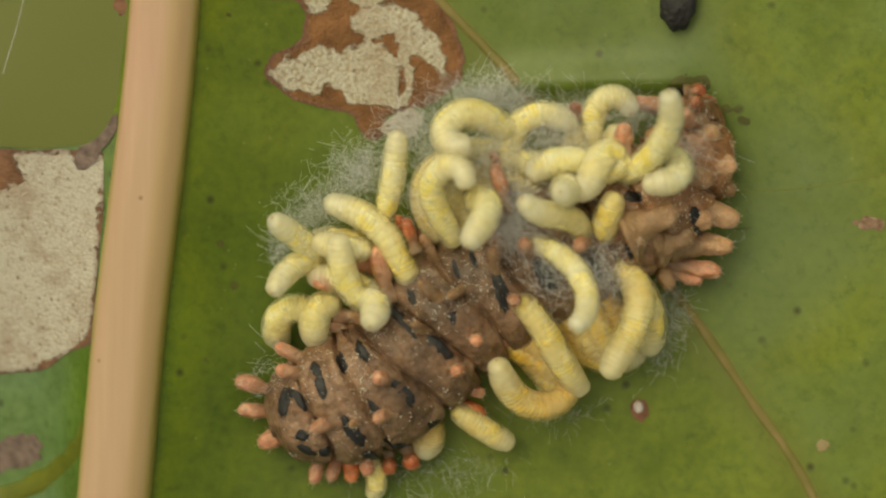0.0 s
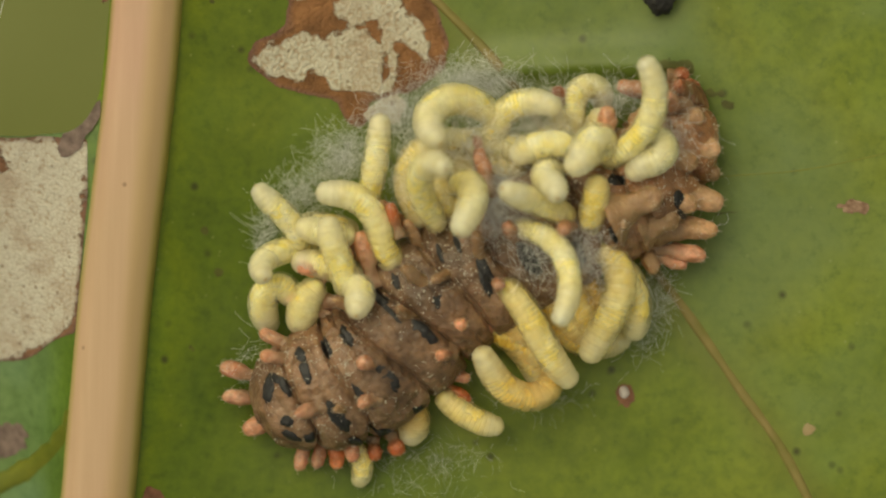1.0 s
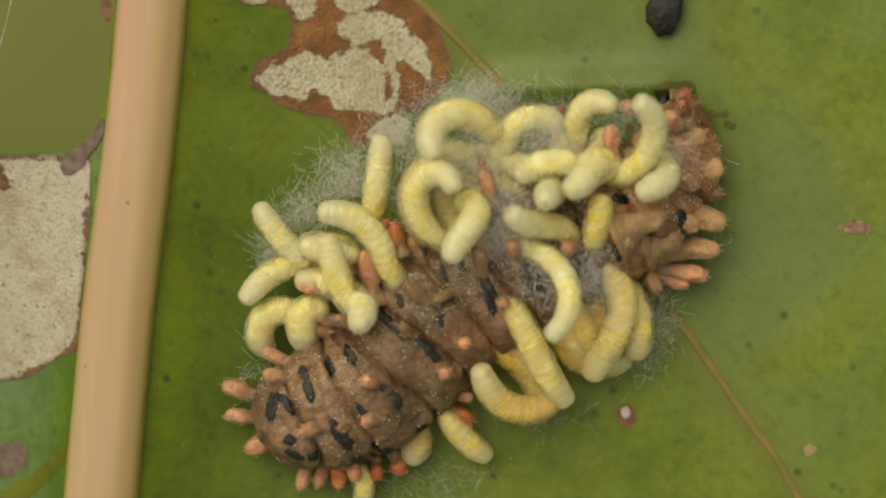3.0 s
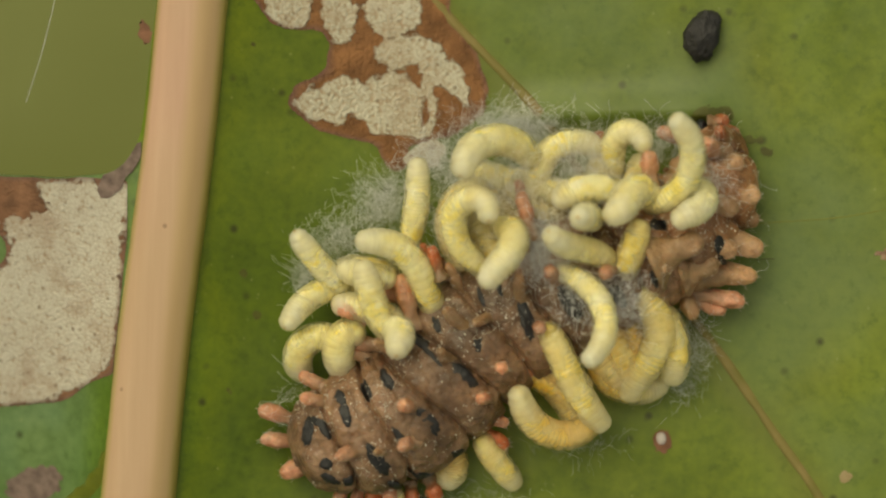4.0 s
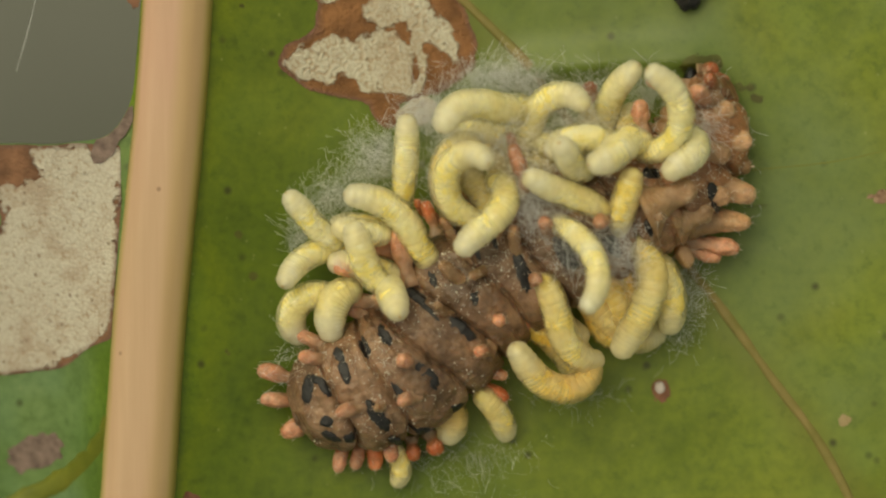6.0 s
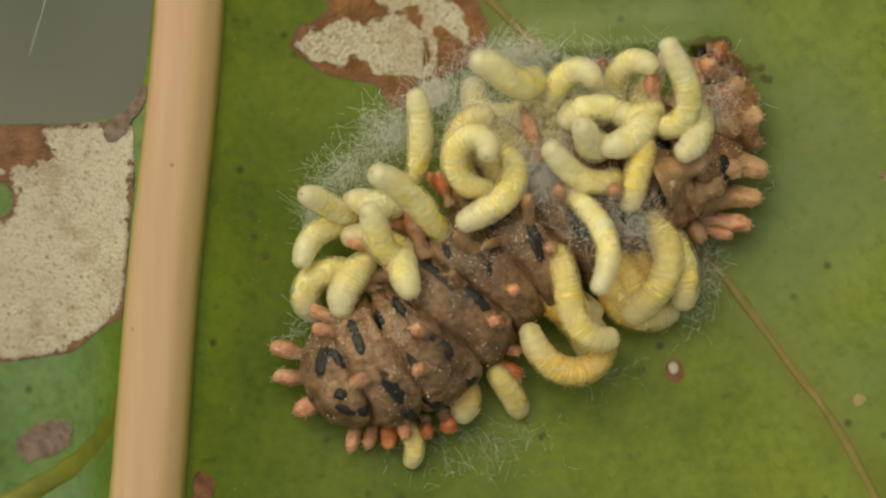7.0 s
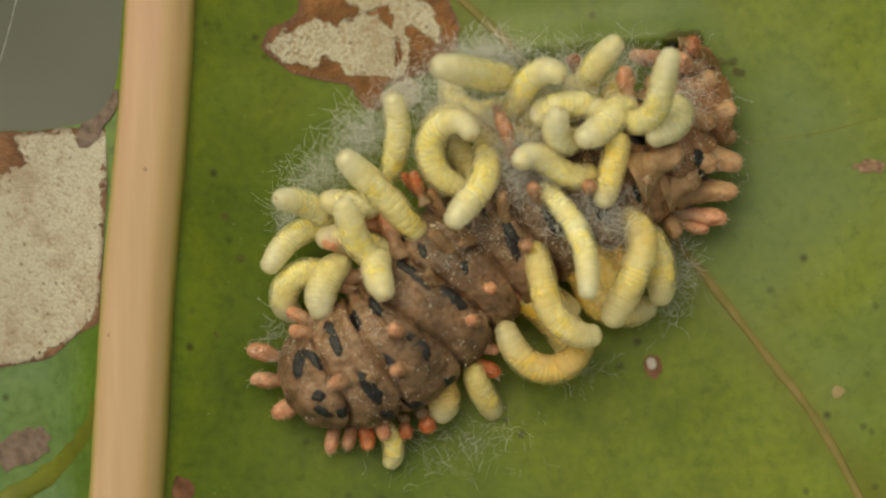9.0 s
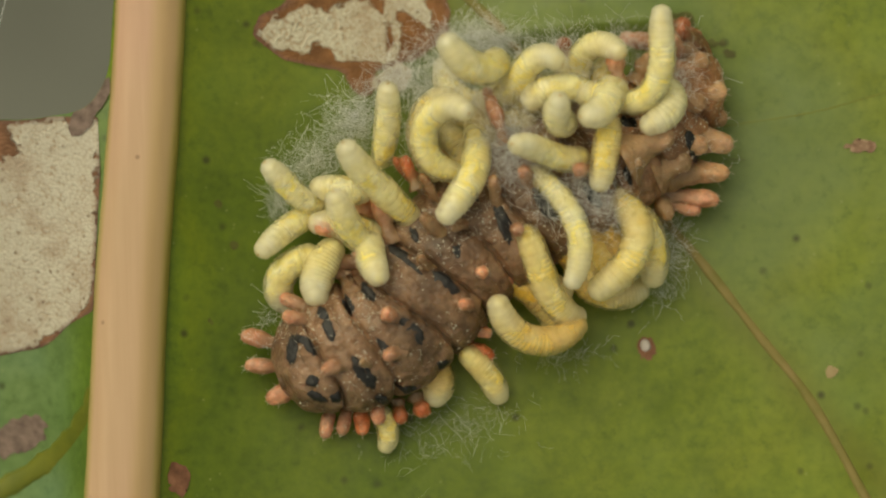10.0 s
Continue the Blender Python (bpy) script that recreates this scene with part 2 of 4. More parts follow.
def larva_gut_material():
    """The yolk-yellow inside that shows through the skin."""
    m, nt, b = material("larva_gut", 0.5, 0.3)
    tint = nt.nodes.new("ShaderNodeObjectInfo").outputs["Color"]
    yolk = mix(nt, 1.0, tint, (1.0, 0.80, 0.11), "MULTIPLY")
    blots = maths(nt, "MULTIPLY", ramp(nt, rested(nt, 700, 3), [(0.34, (0.3, 0.3, 0.3)), (0.56, (1, 1, 1))]), ramp(nt, rested(nt, 2600, 2), [(0.40, (0.4, 0.4, 0.4)), (0.55, (1, 1, 1))]))
    col = mix(nt, maths(nt, "MULTIPLY", blots, 0.8), mix(nt, 0.3, tint, (1.0, 0.95, 0.66)), yolk)
    nt.links.new(col, b.inputs["Base Color"])
    b.inputs["Subsurface Weight"].default_value = 0.25
    b.inputs["Subsurface Radius"].default_value = (1.0, 0.85, 0.45)
    b.inputs["Subsurface Scale"].default_value = 0.2 * MM
    relief(nt, b, rested(nt, 1500, 3), 0.08, 0.6)
    return m


def plain_material(name, dark, light, scale, rough, depth=0.03, spec=0.5):
    m, nt, b = material(name, rough, spec)
    nt.links.new(ramp(nt, grain(nt, scale, 4), [(0.3, dark), (0.7, light)]), b.inputs["Base Color"])
    relief(nt, b, grain(nt, scale * 2.5, 4), depth, 0.6)
    return m


LEAF = leaf_material()
MIDRIB = midrib_material()
VEIN = vein_material()
BLOTCH = patch_material("scorched_blotch", (0.27, 0.125, 0.055), (0.55, 0.49, 0.37), (0.64, 0.60, 0.49), (0.43, 0.32, 0.22), 0.40)
PAPER = patch_material("papery_dead_leaf", (0.26, 0.13, 0.075), (0.51, 0.45, 0.36), (0.58, 0.535, 0.45), (0.36, 0.25, 0.175), 0.30)
SKIN = flesh_material("caterpillar_skin", (0.110, 0.060, 0.035), (0.208, 0.122, 0.072), (0.325, 0.206, 0.134), 520, 0.36, 0.30, False)
KNOB = flesh_material("tubercle_pink", (0.57, 0.235, 0.135), (0.66, 0.33, 0.21), (0.73, 0.45, 0.32), 1500, 0.42, 0.25, root=(0.33, 0.20, 0.125))
KNOB_RED = flesh_material("tubercle_red", (0.42, 0.095, 0.032), (0.54, 0.165, 0.068), (0.60, 0.235, 0.11), 1200, 0.36, 0.25)
KNOB_TAN = flesh_material("tubercle_tan", (0.42, 0.235, 0.125), (0.52, 0.315, 0.185), (0.62, 0.42, 0.28), 1200, 0.4, 0.3, root=(0.33, 0.20, 0.105))
BLACK = plain_material("black_velvet", (0.006, 0.006, 0.007), (0.026, 0.024, 0.024), 2500, 0.42, 0.10)
SHINY_BLACK = plain_material("shiny_black", (0.004, 0.004, 0.005), (0.012, 0.012, 0.014), 1200, 0.18)
LARVA = larva_skin_material()
GUT = larva_gut_material()
MOUTHPART = plain_material("mouth_brown", (0.48, 0.36, 0.16), (0.62, 0.50, 0.26), 5000, 0.4, 0.01)
def silk_material():
    m, nt, b = material("white_silk", 0.4, 0.5)
    b.inputs["Base Color"].default_value = (0.93, 0.94, 0.95, 1)
    thin = nt.nodes.new("ShaderNodeBsdfTranslucent")
    thin.inputs["Color"].default_value = (0.94, 0.95, 0.95, 1)
    both = nt.nodes.new("ShaderNodeMixShader")
    both.inputs[0].default_value = 0.2
    nt.links.new(b.outputs[0], both.inputs[1])
    nt.links.new(thin.outputs[0], both.inputs[2])
    nt.links.new(both.outputs[0], nt.nodes["Material Output"].inputs["Surface"])
    return m


SILK = silk_material()
HAIR = plain_material("dark_hair", (0.05, 0.03, 0.015), (0.10, 0.06, 0.03), 900, 0.5, 0.0)
DROPPING = plain_material("dry_dropping", (0.008, 0.008, 0.009), (0.040, 0.037, 0.036), 2400, 0.6, 0.22)
POWDER = plain_material("pale_powder", (0.74, 0.68, 0.55), (0.88, 0.84, 0.74), 4000, 0.35, 0.0)
BRISTLE = plain_material("pale_bristle", (0.60, 0.46, 0.34), (0.74, 0.62, 0.50), 3000, 0.4, 0.0)
SCAR = plain_material("brown_scar", (0.13, 0.050, 0.024), (0.30, 0.135, 0.075), 1500, 0.7, 0.08)
STAIN = plain_material("olive_stain", (0.065, 0.065, 0.010), (0.110, 0.120, 0.018), 1500, 0.6, 0.03)
OLIVE = plain_material("olive_vein", (0.11, 0.135, 0.010), (0.19, 0.20, 0.020), 700, 0.5, 0.03)
PINK_SCAR = plain_material("pinkish_scar", (0.14, 0.060, 0.030), (0.46, 0.31, 0.21), 2300, 0.7, 0.12)
TAN_SCAR = plain_material("tan_scar", (0.28, 0.20, 0.09), (0.42, 0.32, 0.17), 1500, 0.7, 0.06)
MAUVE = plain_material("shrivelled_mauve", (0.12, 0.080, 0.065), (0.27, 0.19, 0.16), 2200, 0.7, 0.12)
GALL = plain_material("pale_gall", (0.55, 0.48, 0.44), (0.74, 0.68, 0.64), 1800, 0.6, 0.05)


def ground_material():
    m, nt, b = material("far_undergrowth", 0.9, 0.2)
    col = ramp(nt, grain(nt, 14, 2), [(0.3, (0.11, 0.115, 0.095)), (0.5, (0.15, 0.155, 0.135)), (0.7, (0.19, 0.195, 0.17))])
    nt.links.new(col, b.inputs["Base Color"])
    return m


GROUND = ground_material()
FAR_LEAF = plain_material("far_leaf_green", (0.125, 0.145, 0.022), (0.165, 0.185, 0.038), 30, 0.6, 0.0)


# ---- mesh helpers ----
def finish(mesh, mat, smooth=True):
    mesh.materials.append(mat)
    if smooth:
        mesh.polygons.foreach_set("use_smooth", [True] * len(mesh.polygons))
    return mesh


def mesh_of(name, verts, faces, mat):
    """A mesh from vertices in mm."""
    me = bpy.data.meshes.new(name)
    me.from_pydata([tuple(float(c) * MM for c in v) for v in verts], [], faces)
    me.update()
    return finish(me, mat)


def part(name, mesh, parent, label="", m=None):
    ob = new(name, mesh)
    ob.parent = parent
    if m is not None:
        ob.matrix_local = m
    return tagged(ob, label)


def thing(name, label, category, group="", kind="", at=None):
    ob = new(name)
    ob.empty_display_size = 0.001
    if at is not None:
        ob.location = Vector(at) * MM
    return tagged(ob, label, category, group, kind)


def sheet(name, inside, box, step, height, mat, fields=None):
    """A sheet over the part of the plan where inside(x, y) < 0, its rim drawn to the zero line; fields name values for the material."""
    x0, x1, y0, y1 = box
    nx, ny = int((x1 - x0) / step) + 1, int((y1 - y0) / step) + 1
    gx, gy = np.meshgrid(np.linspace(x0, x1, nx), np.linspace(y0, y1, ny), indexing="ij")
    d = inside(gx, gy)
    cell = (d[:-1, :-1] < 0) & (d[1:, :-1] < 0) & (d[:-1, 1:] < 0) & (d[1:, 1:] < 0)
    used = np.zeros((nx, ny), bool)
    count = np.zeros((nx, ny), int)
    for a, b in ((0, 0), (1, 0), (0, 1), (1, 1)):
        sub = (slice(a, nx - 1 + a), slice(b, ny - 1 + b))
        used[sub] |= cell
        count[sub] += cell
    rim = used & (count < 4)
    inner = (gx > x0 + step / 2) & (gx < x1 - step / 2) & (gy > y0 + step / 2) & (gy < y1 - step / 2)
    rim &= inner
    e = step * 0.2
    for _ in range(4):
        d = inside(gx, gy)
        dx, dy = (inside(gx + e, gy) - d) / e, (inside(gx, gy + e) - d) / e
        g2 = np.maximum(dx * dx + dy * dy, 0.05)
        move = np.where(rim, np.clip(-d, 0, step * 1.5), 0)
        gx, gy = gx + move * dx / np.sqrt(g2), gy + move * dy / np.sqrt(g2)
    index = -np.ones((nx, ny), int)
    index[used] = np.arange(used.sum())
    vx, vy = gx[used], gy[used]
    vz = height(vx, vy)
    i, j = np.nonzero(cell)
    faces = np.stack([index[i, j], index[i + 1, j], index[i + 1, j + 1], index[i, j + 1]], 1)
    me = bpy.data.meshes.new(name)
    me.from_pydata((np.stack([vx, vy, vz], 1) * MM).tolist(), [], faces.tolist())
    for key, fn in (fields or {}).items():
        att = me.attributes.new(key, "FLOAT", "POINT")
        att.data.foreach_set("value", np.clip(fn(vx, vy), 0, 1).astype(np.float32))
    me.update()
    return finish(me, mat)


def loft(name, rings, mat, cap=True):
    """A closed skin over rings of equal count, in mm."""
    n = len(rings[0])
    verts = [v for ring in rings for v in ring]
    faces = [(i * n + j, i * n + (j + 1) % n, (i + 1) * n + (j + 1) % n, (i + 1) * n + j) for i in range(len(rings) - 1) for j in range(n)]
    if cap:
        faces += [tuple(range(n - 1, -1, -1)), tuple((len(rings) - 1) * n + j for j in range(n))]
    return mesh_of(name, verts, faces, mat)


def tube_geometry(points, radii, sides):
    """Vertices and faces of a tube along points."""
    pts = [Vector(p) for p in points]
    verts, faces = [], []
    side = None
    for i, p in enumerate(pts):
        t = (pts[min(i + 1, len(pts) - 1)] - pts[max(i - 1, 0)]).normalized()
        if side is None:
            side = t.orthogonal().normalized()
        side = (side - t * side.dot(t)).normalized()
        up = t.cross(side)
        for k in range(sides):
            a = 2 * math.pi * k / sides
            verts.append(p + (side * math.cos(a) + up * math.sin(a)) * radii[i])
    for i in range(len(pts) - 1):
        for k in range(sides):
            faces.append((i * sides + k, i * sides + (k + 1) % sides, (i + 1) * sides + (k + 1) % sides, (i + 1) * sides + k))
    faces += [tuple(range(sides - 1, -1, -1)), tuple((len(pts) - 1) * sides + k for k in range(sides))]
    return verts, faces


def spline(points, count):
    """Points on a smooth curve through the given ones."""
    p = [Vector(q) for q in points]
    p = [p[0] * 2 - p[1], *p, p[-1] * 2 - p[-2]]
    out = []
    for k in range(count):
        s = k / (count - 1) * (len(p) - 3)
        i = min(int(s), len(p) - 4)
        f = s - i
        a, b, c, d = p[i:i + 4]
        out.append(0.5 * (2 * b + (c - a) * f + (2 * a - 5 * b + 4 * c - d) * f * f + (3 * b - a - 3 * c + d) * f ** 3))
    return out


# ---- the leaf ----
def rib_x(y):
    """The middle line of the midrib."""
    return -13.92 + 0.102 * y


VEIN_WAY = (spot(1400, 890) - spot(700, 0)).normalized()


def vein_side(x, y):
    """How far a place lies to the upper side of the side vein."""
    p = spot(700, 0)
    return (x - p.x) * -VEIN_WAY.y + (y - p.y) * VEIN_WAY.x


def leaf_height(x, y):
    off = x - rib_x(y)
    z = 0.16 * lattice(x, y, 9.0, 3, 2) + 0.03 * lattice(x, y, 1.4, 8, 2)
    z = z + np.where(off > 0, 3.0 * np.exp(-np.maximum(off, 0) / 5.0), 2.6 - 0.12 * np.maximum(-off - 0.6, 0) + 0.28 * np.clip(y - 3, -16, 0) * np.tanh(np.maximum(-off - 1.0, 0) / 2.5))
    # the two halves beside the side vein tilt up from it
    across = vein_side(x, y)
    z = z + np.where(across > 0, 1.7 * np.tanh(across / 12.0), 0.35 * np.tanh(-across / 6.0))
    # a low crease behind the caterpillar
    a, b = spot(850, 214), spot(1200, 200)
    way = (b - a).normalized()
    run, side = (x - a.x) * way.x + (y - a.y) * way.y, (y - a.y) * way.x - (x - a.x) * way.y
    z = z + 0.55 * np.where(side > 0, np.exp(-(side / 1.1) ** 2), np.exp(-(side / 0.28) ** 2)) / (1 + np.exp(-run * 2.5)) / (1 + np.exp((run - (b - a).length) * 2.5))
    return z - 0.15


def eaten(x, y):
    """Below zero where the leaf has been eaten away beside the midrib."""
    a = x - (rib_x(y) - 1.5)
    b = 2.98 + 0.14 * lattice(x, y, 1.6, 21, 2) - 0.02 * (x + 16) - y
    k = 2.8
    h = np.clip(0.5 + 0.5 * (a - b) / k, 0, 1)
    return b * (1 - h) + a * h + k * h * (1 - h)


def leaf_area(x, y):
    yy = (y - 4) / 72
    half = np.where(x > rib_x(y), 47.0, 42.0) * np.sqrt(np.clip(1 - yy * yy, 0.0001, 1)) * (1 - 0.22 * yy)
    outline = np.abs(x - rib_x(y)) - half + 0.5 * lattice(x, y, 8, 31, 2)
    return np.maximum(outline, -eaten(x, y))


def near(fn, width):
    """1 on the zero line of fn, falling to 0 within width."""
    return lambda x, y: np.clip(1 - np.abs(fn(x, y)) / width, 0, 1)


def blotch_area(x, y):
    d = blend(oval(x, y, 612, 192, 160, 66, -4), oval(x, y, 730, 112, 50, 92, 32), 0.7)
    d = blend(d, oval(x, y, 610, 0, 122, 110), 0.7)
    d = blend(d, oval(x, y, 462, -30, 86, 92, 20), 0.7)
    d = blend(d, oval(x, y, 560, -130, 150, 90), 0.8)
    d = blend(d, oval(x, y, 640, 110, 125, 90), 0.5)
    d = blend(d, oval(x, y, 632, 272, 24, 34, 30), 0.5)
    return d + 0.15 * lattice(x, y, 0.9, 5, 4)


def blotch_bare(x, y):
    d = 9.0 + 0 * x
    for u, v, ru, rv, turn in ((448, 18, 40, 38, 0), (535, 28, 31, 50, 8), (628, 28, 50, 40, 0), (655, 92, 60, 28, 10), (735, 140, 22, 46, 28), (700, 118, 30, 34, 0), (506, 190, 46, 30, -12), (545, 182, 44, 44, 0), (625, 190, 58, 56, 0), (665, 192, 44, 54, 20), (560, -80, 110, 50, 0)):
        d = np.minimum(d, oval(x, y, u, v, ru, rv, turn))
    cracks = np.abs(oval(x, y, 628, 195, 62, 66)) - 0.05
    d = np.maximum(d, np.where(x > spot(640, 0).x, 0.0 - cracks, -9))
    return 0.5 - (np.maximum(d, -oval(x, y, 567, 226, 16, 22, 20)) + 0.16 * lattice(x, y, 0.5, 12, 4)) * 2.2


def paper_area(x, y):
    low = spot(0, 722).y + 0.35 * lattice(x, y, 2.2, 41, 2) + 1.7 / (1 + np.exp(-(x - spot(95, 0).x) * 1.6))
    d = np.maximum(low - y, y - 2.955 - 0.14 * lattice(x, y, 1.6, 21, 2) + 0.02 * (x + 16))
    d = np.maximum(d, x - (rib_x(y) - 1.66))
    d = np.maximum(d, -27.0 - x)
    d = np.maximum(d, -oval(x, y, -68, 450, 28, 34) - 0.1)
    return np.maximum(d, eaten(x, y) * -1 + 0.02)


def paper_bare(x, y):
    ring = oval(x, y, -68, 450, 34, 40)
    top = (2.86 - y) * 0.9
    d = np.minimum(np.minimum(ring, -paper_area(x, y) - 0.15), top)
    d = np.minimum(d, np.maximum(oval(x, y, -60, 360, 80, 40), -9))
    return 0.5 + (d + 0.35 * lattice(x, y, 1.1, 44, 3)) * 1.2


def over_leaf(lift):
    return lambda x, y: leaf_height(x, y) + lift


def ridge(name, points, width, rise, mat, parent, label="", sides=10):
    """A raised vein along plan points, half sunk in the leaf."""
    pts = spline([spot(u, v) for u, v in points], 60)
    w = [width * (1 + 0.12 * math.sin(i * 0.9) + 0.1 * random.uniform(-1, 1)) for i in range(len(pts))]
    zs = leaf_height(np.array([p.x for p in pts]), np.array([p.y for p in pts]))
    rings = []
    for i, p in enumerate(pts):
        t = (pts[min(i + 1, 59)] - pts[max(i - 1, 0)]).normalized()
        n = Vector((-t.y, t.x, 0))
        rings.append([p + n * math.cos(a) * w[i] + Vector((0, 0, zs[i] + math.sin(a) * rise)) for a in [2 * math.pi * k / sides for k in range(sides)]])
    return part(name, loft(name, rings, mat), parent, label)


def build_leaf():
    leaf = thing("leaf", "large green leaf with brown scorched patches and an eaten edge", "leaf")
    lamina = part("lamina", sheet("lamina", leaf_area, (-62, 38, -72, 80), 0.32, leaf_height, LEAF, {"halo": lambda x, y: np.exp(-(vein_side(x, y) / 0.75) ** 2), "sheen_side": lambda x, y: 1 / (1 + np.exp(-vein_side(x, y) * 0.9))}), leaf)
    thick = lamina.modifiers.new("thickness", "SOLIDIFY")
    thick.thickness, thick.offset = 0.22 * MM, -1
    # midrib: a stout rounded rib with a shallow crest
    rings, flank, olive = [], [], []
    for i in range(181):
        y = -70 + i * 145 / 180
        r = 1.54 * (1.06 - 0.0022 * (y + 10)) * (1 if y < 60 else max(0.15, (80 - y) / 20))
        cx, z0 = rib_x(y) + 0.09 + 0.06 * math.sin(y * 0.35), 1.75
        ring = []
        for k in range(40):
            a = 2 * math.pi * k / 40
            c, s = math.cos(a), math.sin(a)
            bulge = 1 + 0.015 * math.sin(7 * a) + 0.01 * random.uniform(-1, 1)
            ring.append(Vector((cx + r * c * bulge, y, z0 + (1.75 * abs(s) ** 0.38 if s > 0 else 1.3 * s) * r / 1.62 * bulge)))
            flank.append((min(1, max(0, (c - 0.78) * 5)) if c > 0 else min(1, max(0, (-c - 0.82) * 6))) if s > -0.2 else 1.0)
            olive.append(min(1, max(0, (c - 0.15 + 0.12 * math.sin(y * 0.21)) * 3.5)))
        rings.append(ring)
    me = loft("midrib", rings, MIDRIB)
    att = me.attributes.new("flank", "FLOAT", "POINT")
    att.data.foreach_set("value", np.array(flank, np.float32))
    att = me.attributes.new("olive", "FLOAT", "POINT")
    att.data.foreach_set("value", np.array(olive, np.float32))
    part("midrib", me, leaf, "smooth tan-pink rounded midrib")
    ridge("side_vein", [(560, -200), (700, 0), (885, 195), (1030, 400), (1190, 590), (1310, 760), (1400, 890), (1500, 1100)], 0.21, 0.085, VEIN, leaf, "raised tan side vein")
    for pts in ([(1240, 395), (1300, 388), (1430, 376), (1600, 340)],):
        ridge("fine_vein", pts, 0.03, 0.006, OLIVE, leaf)
    ridge("side_vein", [(190, 700), (165, 790), (120, 860), (50, 915), (-60, 970), (-200, 1040)], 0.5, 0.20, OLIVE, leaf, "olive-green side vein")
    b0, b1 = spot(360, -260), spot(820, 330)
    edge_of = near(blotch_area, 0.22)
    part("dry_patch", sheet("dry_patch", blotch_area, (b0.x, b1.x, b1.y, b0.y), 0.10,
                            lambda x, y: leaf_height(x, y) + 0.05 + 0.05 * lattice(x, y, 0.5, 9, 2), BLOTCH, {"bare": blotch_bare, "edge": edge_of}), leaf, "rust-brown scorched patch with cream-white papery centre")
    p0, p1 = spot(-260, 320), spot(175, 760)
    part("dry_patch", sheet("dry_patch", paper_area, (p0.x, p1.x, p1.y, p0.y), 0.10,
                            lambda x, y: leaf_height(x, y) + 0.05 + 0.04 * lattice(x, y, 0.6, 19, 2), PAPER, {"bare": paper_bare, "edge": near(paper_area, 0.25)}), leaf, "cream-white papery dead patch with a mauve-brown rim")
    c0, c1 = spot(640, 235), spot(745, 315)
    wisp = lambda x, y: oval(x, y, 694, 270, 40, 24, 25) + 0.40 * lattice(x, y, 0.8, 55, 4)
    part("dry_patch", sheet("dry_patch", wisp, (c0.x, c1.x, c1.y, c0.y), 0.10, over_leaf(0.09), PAPER, {"bare": lambda x, y: 0.72 + 0 * x, "edge": lambda x, y: 0 * x}), leaf, "small pinkish-white dry patch")
    joint = lambda x, y: np.maximum(oval(x, y, 163, 305, 62, 22, 58) + 0.12 * lattice(x, y, 0.5, 61, 2), leaf_area(x, y) + 0.02)
    j0, j1 = spot(100, 230), spot(215, 375)
    part("dry_patch", sheet("dry_patch", joint, (j0.x, j1.x, j1.y, j0.y), 0.07, over_leaf(0.10), MAUVE), leaf, "shrivelled mauve-grey tissue at the midrib")
    # small scars
    for u, v, ru, rv, turn, mat in ((1505, 443, 22, 13, 8, PINK_SCAR), (1110, 772, 15, 22, 10, SCAR), (1434, 834, 12, 8, 0, TAN_SCAR), (-8, 870, 58, 30, 18, MAUVE), (378, 486, 6, 4, 30, STAIN),
                                    (354, 697, 4, 6, 0, STAIN), (285, 962, 16, 26, 0, SCAR), (203, 72, 9, 16, 8, SCAR), (368, 352, 4, 4, 0, STAIN), (1192, 206, 40, 20, 5, STAIN), (1290, 265, 9, 6, 0, STAIN), (1262, 245, 12, 6, 0, STAIN), (560, 300, 5, 5, 0, STAIN), (400, 560, 4, 4, 0, STAIN), (388, 88, 4, 4, 0, STAIN)):
        q = spot(u, v)
        w = max(ru, rv) / 39.2 + 0.3
        area = lambda x, y, u=u, v=v, ru=ru, rv=rv, turn=turn: oval(x, y, u, v, ru, rv, turn) + 0.22 * lattice(x, y, 0.30, int(u) % 50, 3)
        part("scar", sheet("scar", area, (q.x - w, q.x + w, q.y - w, q.y + w), 0.06, over_leaf(0.06), mat), leaf, "small brown feeding scar" if mat in (SCAR, TAN_SCAR, PINK_SCAR) else "shrivelled mauve-brown dead spot" if mat is MAUVE else "small dark olive stain")
    for u, v, r in ((1109, 770, 0.235),):
        p = spot(u, v)
        z = float(leaf_height(np.array([p.x]), np.array([p.y]))[0]) + 0.08
        rings = [[Vector((p.x + r * s * (1 + 0.08 * math.sin(2 * a + u)) * math.cos(a), p.y + 1.25 * r * s * math.sin(a), z + h)) for a in [math.pi * k / 8 for k in range(16)]] for s, h in ((1, -0.03), (0.9, 0.05), (0.6, 0.11), (0.2, 0.13))]
        part("gall", loft("gall", rings, GALL), leaf, "tiny pinkish-white gall")
    return leaf


build_leaf()

# ---- the far ground, out of focus below the leaf ----
gm = bpy.data.meshes.new("ground")
gm.from_pydata([(-240, -200, -350), (200, -200, -350), (200, 220, -350), (-240, 220, -350)], [], [(0, 1, 2, 3)])
gm.transform(Matrix.Scale(MM, 4))
ground = tagged(new("ground", finish(gm, GROUND, False)), "blurred green and grey undergrowth far below the leaf", "ground", kind="structure")

